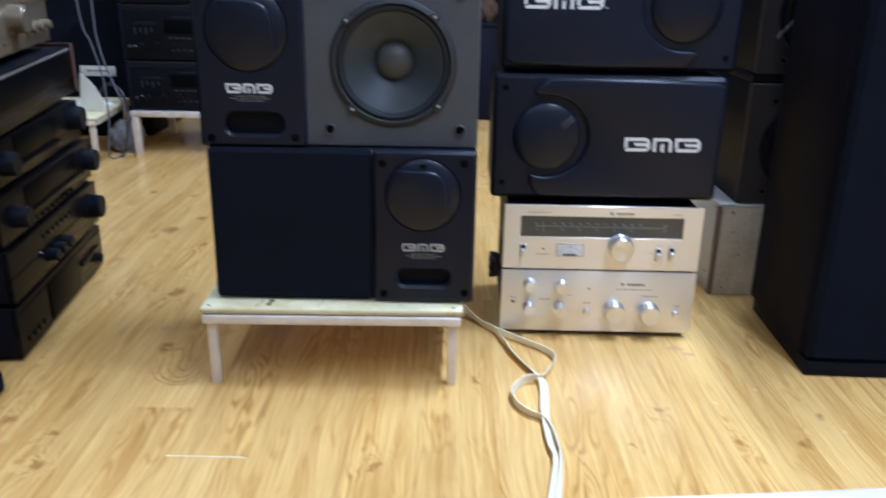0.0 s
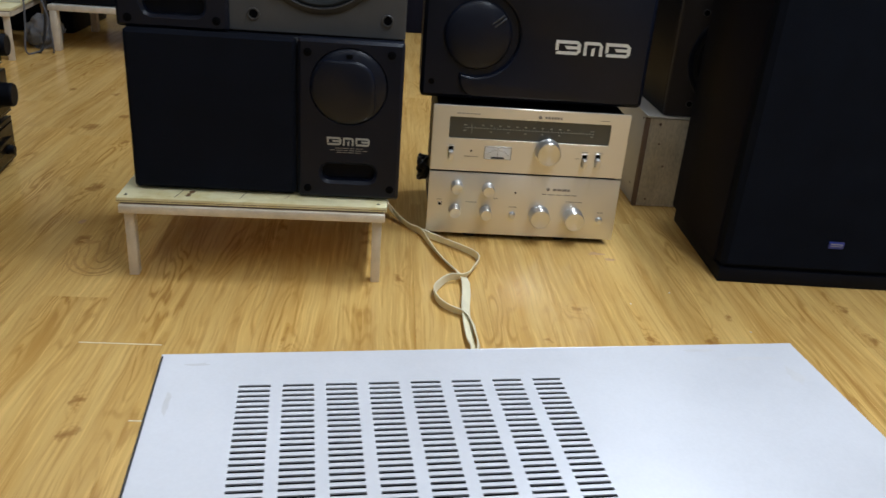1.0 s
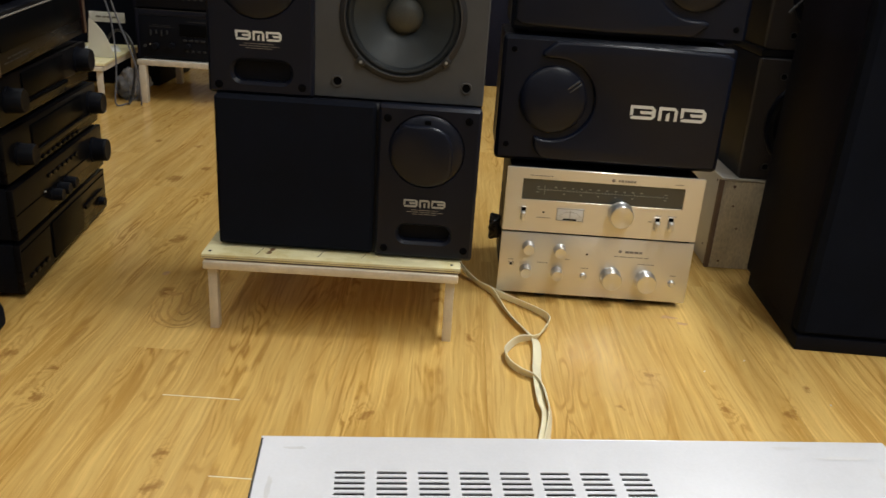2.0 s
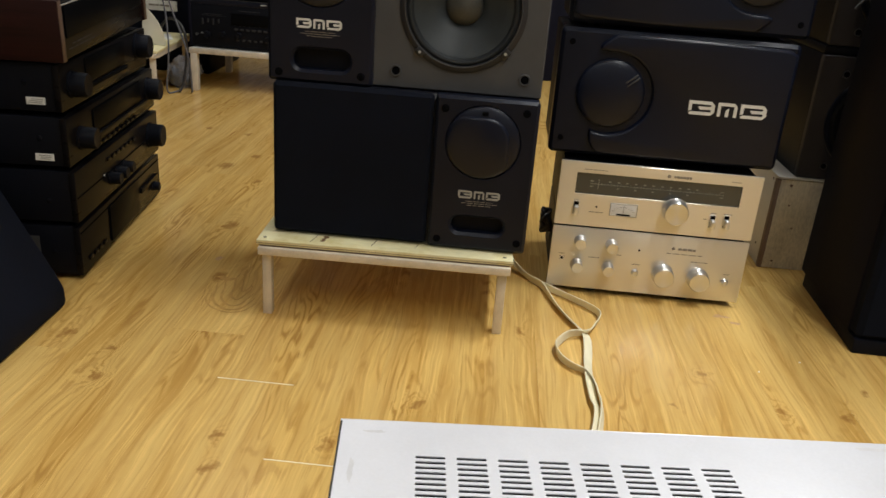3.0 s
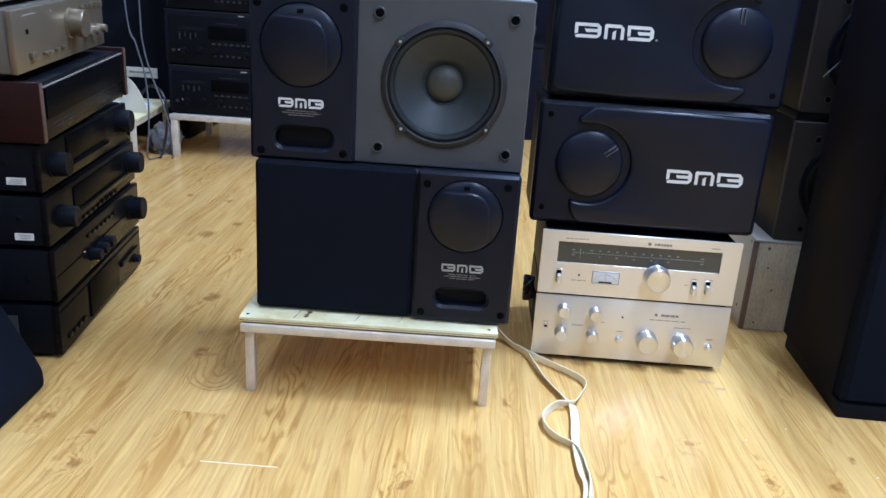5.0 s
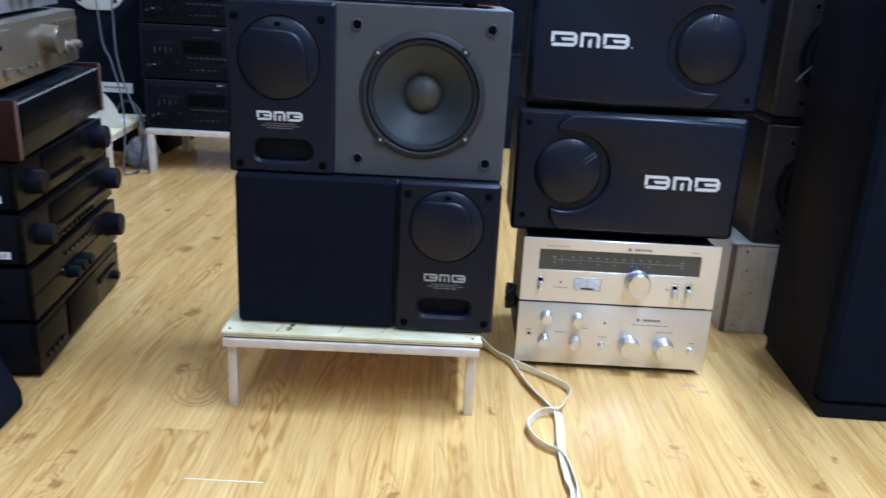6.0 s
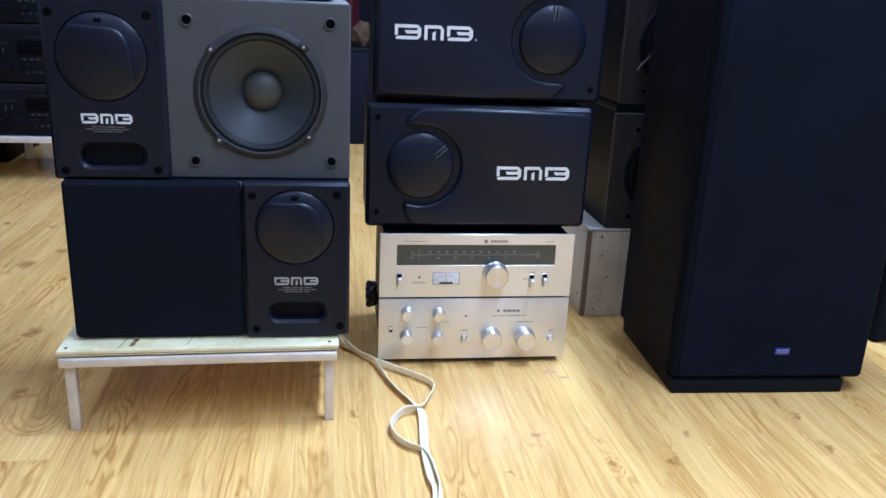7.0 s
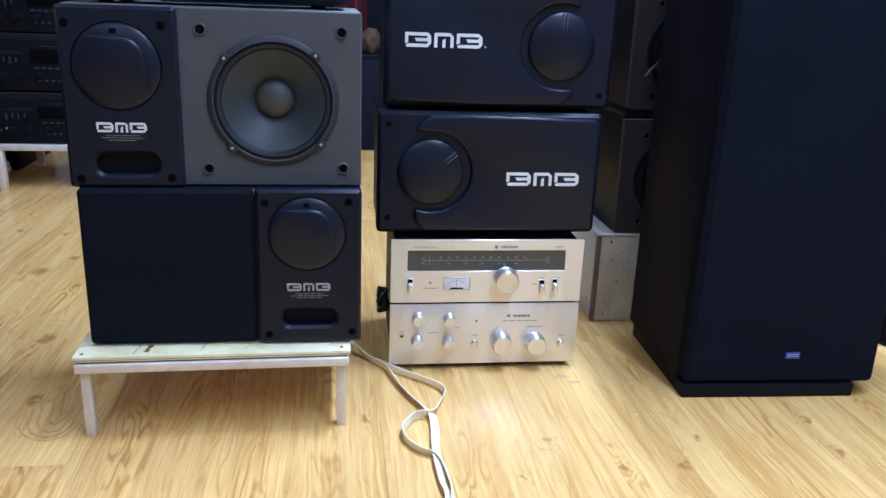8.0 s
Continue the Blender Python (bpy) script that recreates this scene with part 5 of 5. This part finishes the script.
# leads hanging from above in the far corner
solid("hanging_cable", sweep([(-1.52, 3.10, 2.74), (-1.48, 3.05, 1.3), (-1.442, 3.031, 0.556), (-1.411, 3.034, 0.415), (-1.384, 3.034, 0.309), (-1.374, 3.030, 0.20), (-1.376, 3.025, 0.11), (-1.380, 3.015, 0.012), (-1.36, 3.07, 0.004)], 0.0030), M_GREYCORD, "grey cable hanging from the ceiling to the floor", "cable")
solid("hanging_cable", sweep([(-1.40, 3.10, 2.74), (-1.40, 3.06, 1.3), (-1.391, 3.035, 0.556), (-1.384, 3.036, 0.406), (-1.357, 3.038, 0.30), (-1.327, 3.040, 0.216), (-1.303, 3.042, 0.124), (-1.300, 3.050, 0.020), (-1.315, 3.075, 0.004)], 0.0030), M_GREYCORD, "grey cable hanging from the ceiling beside a stand", "cable")
solid("cable_loop", sweep([(-1.47, 3.11, 0.178), (-1.43, 3.10, 0.235), (-1.40, 3.10, 0.262), (-1.36, 3.095, 0.25), (-1.335, 3.09, 0.20), (-1.335, 3.088, 0.12), (-1.345, 3.07, 0.03), (-1.35, 3.05, 0.006)], 0.005), M_CORD, "thick black cable arched between the stands", "cable")

# far end seen between the speaker piles
fc = thing("cupboard", R @ pose(-0.75, 4.55, 0), "dark walnut cupboard at the far end of the room", "cupboard")
part("body", bx(0, 2.6, 0.02, 0.6, 0.0, 1.5, 0.005), M_DARKWOOD, fc)
for k in range(4):
    d_ = part("door", bx(0.004 + k * 0.65, 0.646 + k * 0.65, 0.0, 0.02, 0.06, 1.49, 0.004), M_DARKWOOD, fc)
    part("door_knob", lathe([(0.012, 0.0), (0.016, -0.02), (0.008, -0.026), (0, -0.026)], 0.60 + k * 0.65, 0.8, 16), M_STEEL, d_)
bm = bmesh.new()
bmesh.ops.create_icosphere(bm, subdivisions=3, radius=1)
for v in bm.verts:
    k = 1 + 0.3 * noise.noise(v.co * 2.0) + 0.1 * noise.noise(v.co * 6)
    v.co = Vector((v.co.x * 0.05 * k, v.co.y * 0.05 * k, max(0, 0.05 + v.co.z * 0.062 * k)))
box_ = thing("crate", R @ pose(-0.05, 4.05, 0), "dark crate at the far end of the room", "crate")
part("body", bx(0, 0.6, 0, 0.40, 0, 0.44, 0.006), M_DARKWOOD, box_)
part("rim", bx(-0.005, 0.605, -0.005, 0.405, 0.425, 0.441, 0.003), M_VINYL, box_)
solid("plush_cloth", bm, M_YELLOW, "yellow brown plush bundle on a crate", "bundle", m=R @ pose(0.267, 4.19, 0.441))
bm = bmesh.new()
cols_ = []
for i in range(14):
    cols_.append([bm.verts.new((0.012 * i, 0.02 * math.sin(i * 1.3), z)) for z in (0, 0.5)])
for a, b in zip(cols_, cols_[1:]):
    bm.faces.new((a[0], b[0], b[1], a[1]))
bmesh.ops.solidify(bm, geom=bm.faces[:], thickness=0.008)
solid("hanging_cloth", bm, M_RED, "dark red cloth standing on a crate", "cloth", m=R @ pose(0.10, 4.32, 0.441))


# ---------------------------------------------------------------- laminate planks
PW, PL, PH = 0.1245, 0.95, 0.008


def plank_mesh(y0, y1):
    g, c = 0.00006, 0.0002
    bm = bx(g, PW - g, y0 + g, y1 - g, -PH, 0.0)
    es = [e for e in bm.edges if all(abs(v.co.z) < 1e-6 for v in e.verts)]
    bmesh.ops.bevel(bm, geom=es, offset=c, segments=1, affect="EDGES")
    return link_mesh("plank", bm, M_FLOOR, 0)


whole = plank_mesh(0, PL)
first_u = -0.446 - 22 * PW
known = {23: 1.262, 24: 1.078, 22: 1.40}
for k in range(int((X1 - first_u) / PW) + 1):
    u = first_u + k * PW
    if u < X0 - 0.1:
        continue
    joint = known.get(k, random.uniform(1.76, 1.90) if 25 <= k <= 32 else random.uniform(0, PL))
    y = joint - PL * math.ceil((joint - Y0) / PL)
    while y < Y1:
        a, b = max(y, Y0), min(y + PL, Y1)
        if b - a > 0.01:
            ob = new("plank", whole if b - a > PL - 1e-4 else plank_mesh(a - y, b - y))
            ob.parent = floor
            ob.location = (u, y, 0)
        y += PL
# chipped pale ends of two planks
for k, v in ((23, 1.262), (24, 1.078)):
    part("chipped_edge", bx(first_u + k * PW + 0.002, first_u + (k + 1) * PW - 0.004, v - 0.0008, v + 0.0009, -0.001, 0.0004), M_EDGE, floor, "pale chipped plank end")

# worn spots in the laminate in front of the tuner
M_SCUFF = surface("scuffed laminate", (0.46, 0.27, 0.12), 0.6, vary=0.3, scale=500, bump=0.2, spec=0.2)
M_CRUMB = surface("pale crumb", (0.75, 0.72, 0.66), 0.7, vary=0.1, bump=0.1)
for x, y, rx, ry in ((0.408, 1.695, 0.016, 0.007), (0.432, 1.672, 0.011, 0.005), (-0.600, 1.66, 0.008, 0.010)):
    bm = bmesh.new()
    n = 14
    rim = [bm.verts.new((rx * (1 + random.uniform(-0.35, 0.35)) * math.cos(2 * math.pi * k / n), ry * (1 + random.uniform(-0.35, 0.35)) * math.sin(2 * math.pi * k / n), 0.0)) for k in range(n)]
    mid_ = bm.verts.new((0, 0, 0.0002))
    for k in range(n):
        bm.faces.new((rim[k - 1], rim[k], mid_))
    ob = part("scuff", bm, M_SCUFF, floor)
    ob.matrix_local = R.inverted() @ pose(x, y, 0.0003, 0, 0, random.uniform(-30, 60))
for x, y in ((0.52, 1.545), (0.44, 1.49), (0.63, 1.42)):
    bm = bx(-0.0014, 0.0014, -0.0010, 0.0010, 0, 0.0012, 0.0003)
    ob = part("crumb", bm, M_CRUMB, floor)
    ob.matrix_local = R.inverted() @ pose(x, y, 0.0, 0, 0, random.uniform(0, 90))

# a swirling knot figure in the plank beside the low stand
M_SWIRL = surface("dark oak figure", (0.545, 0.318, 0.098), 0.24, vary=0.22, scale=400, bump=0)


def grain_line(pts, width):
    bm = bmesh.new()
    n = len(pts) - 1
    rows = []
    for k, p in enumerate(pts):
        t = (pts[min(k + 1, n)] - pts[max(k - 1, 0)]).normalized()
        side = Vector((-t.y, t.x, 0)) * width * 0.5 * (0.15 + math.sin(math.pi * k / n) ** 0.6)
        rows.append((bm.verts.new(p + side), bm.verts.new(p - side)))
    for a, b in zip(rows, rows[1:]):
        bm.faces.new((a[0], a[1], b[1], b[0]))
    bmesh.ops.recalc_face_normals(bm, faces=bm.faces[:])
    if bm.faces[:][0].normal.z < 0:
        bmesh.ops.reverse_faces(bm, faces=bm.faces[:])
    ob = part("grain_line", bm, M_SWIRL, floor, smooth=0)
    ob.matrix_local = R.inverted()


for k, (hw, yb, wide) in enumerate(((0.012, 1.527, 0.0028), (0.020, 1.492, 0.0040), (0.033, 1.466, 0.0042), (0.044, 1.450, 0.0050), (0.054, 1.440, 0.0034))):
    pts = []
    for i in range(30):
        q = -1.0 + 1.65 * i / 29
        y = yb + (0.150 - 0.010 * k) * abs(q) ** 1.7
        x = -0.496 + hw * math.tanh(2.2 * q) - 0.16 * (y - yb) + 0.0015 * math.sin(y * 90 + k)
        if -0.5690 < x < -0.4490:
            pts.append(Vector((x, y, 0.00028 + 0.00002 * k)))
    grain_line(pts, wide)
for k in range(3):
    grain_line([Vector((-0.534 - 0.009 * k - 0.18 * (y - 1.44) + 0.002 * math.sin(y * 70 + 2 * k), y, 0.00025)) for y in [1.43 + 0.012 * k + 0.011 * i for i in range(9)]], 0.0026)
grain_line([Vector((-0.5685 + 0.0040 * i, 1.574 + 0.004 * math.sin(i * 0.8), 0.0004)) for i in range(11)], 0.0130)

# rubbed rim and faint marks on the grey lid
part("worn_rim", bx(-0.0004, 0.0009, 0.004, RD - 0.002, TOP - 0.0006, TOP + 0.0004), M_RING, rec, "rubbed dark rim")
M_RUB = surface("rubbed lid paint", (0.565, 0.555, 0.575), 0.42, vary=0.06, scale=500, bump=0.1)
for x, y, rx, ry in ((0.385, RD - 0.018, 0.016, 0.0022), (0.352, RD - 0.007, 0.012, 0.0016), (0.404, RD - 0.040, 0.004, 0.010), (0.022, RD - 0.012, 0.006, 0.0018), (0.010, RD - 0.050, 0.0018, 0.012)):
    bm = bmesh.new()
    n = 14
    rim = [bm.verts.new((x + rx * (1 + random.uniform(-0.4, 0.4)) * math.cos(2 * math.pi * k / n), y + ry * (1 + random.uniform(-0.4, 0.4)) * math.sin(2 * math.pi * k / n), TOP + 0.0002)) for k in range(n)]
    bm.faces.new(rim)
    part("rub_mark", bm, M_RUB, rec, smooth=0)
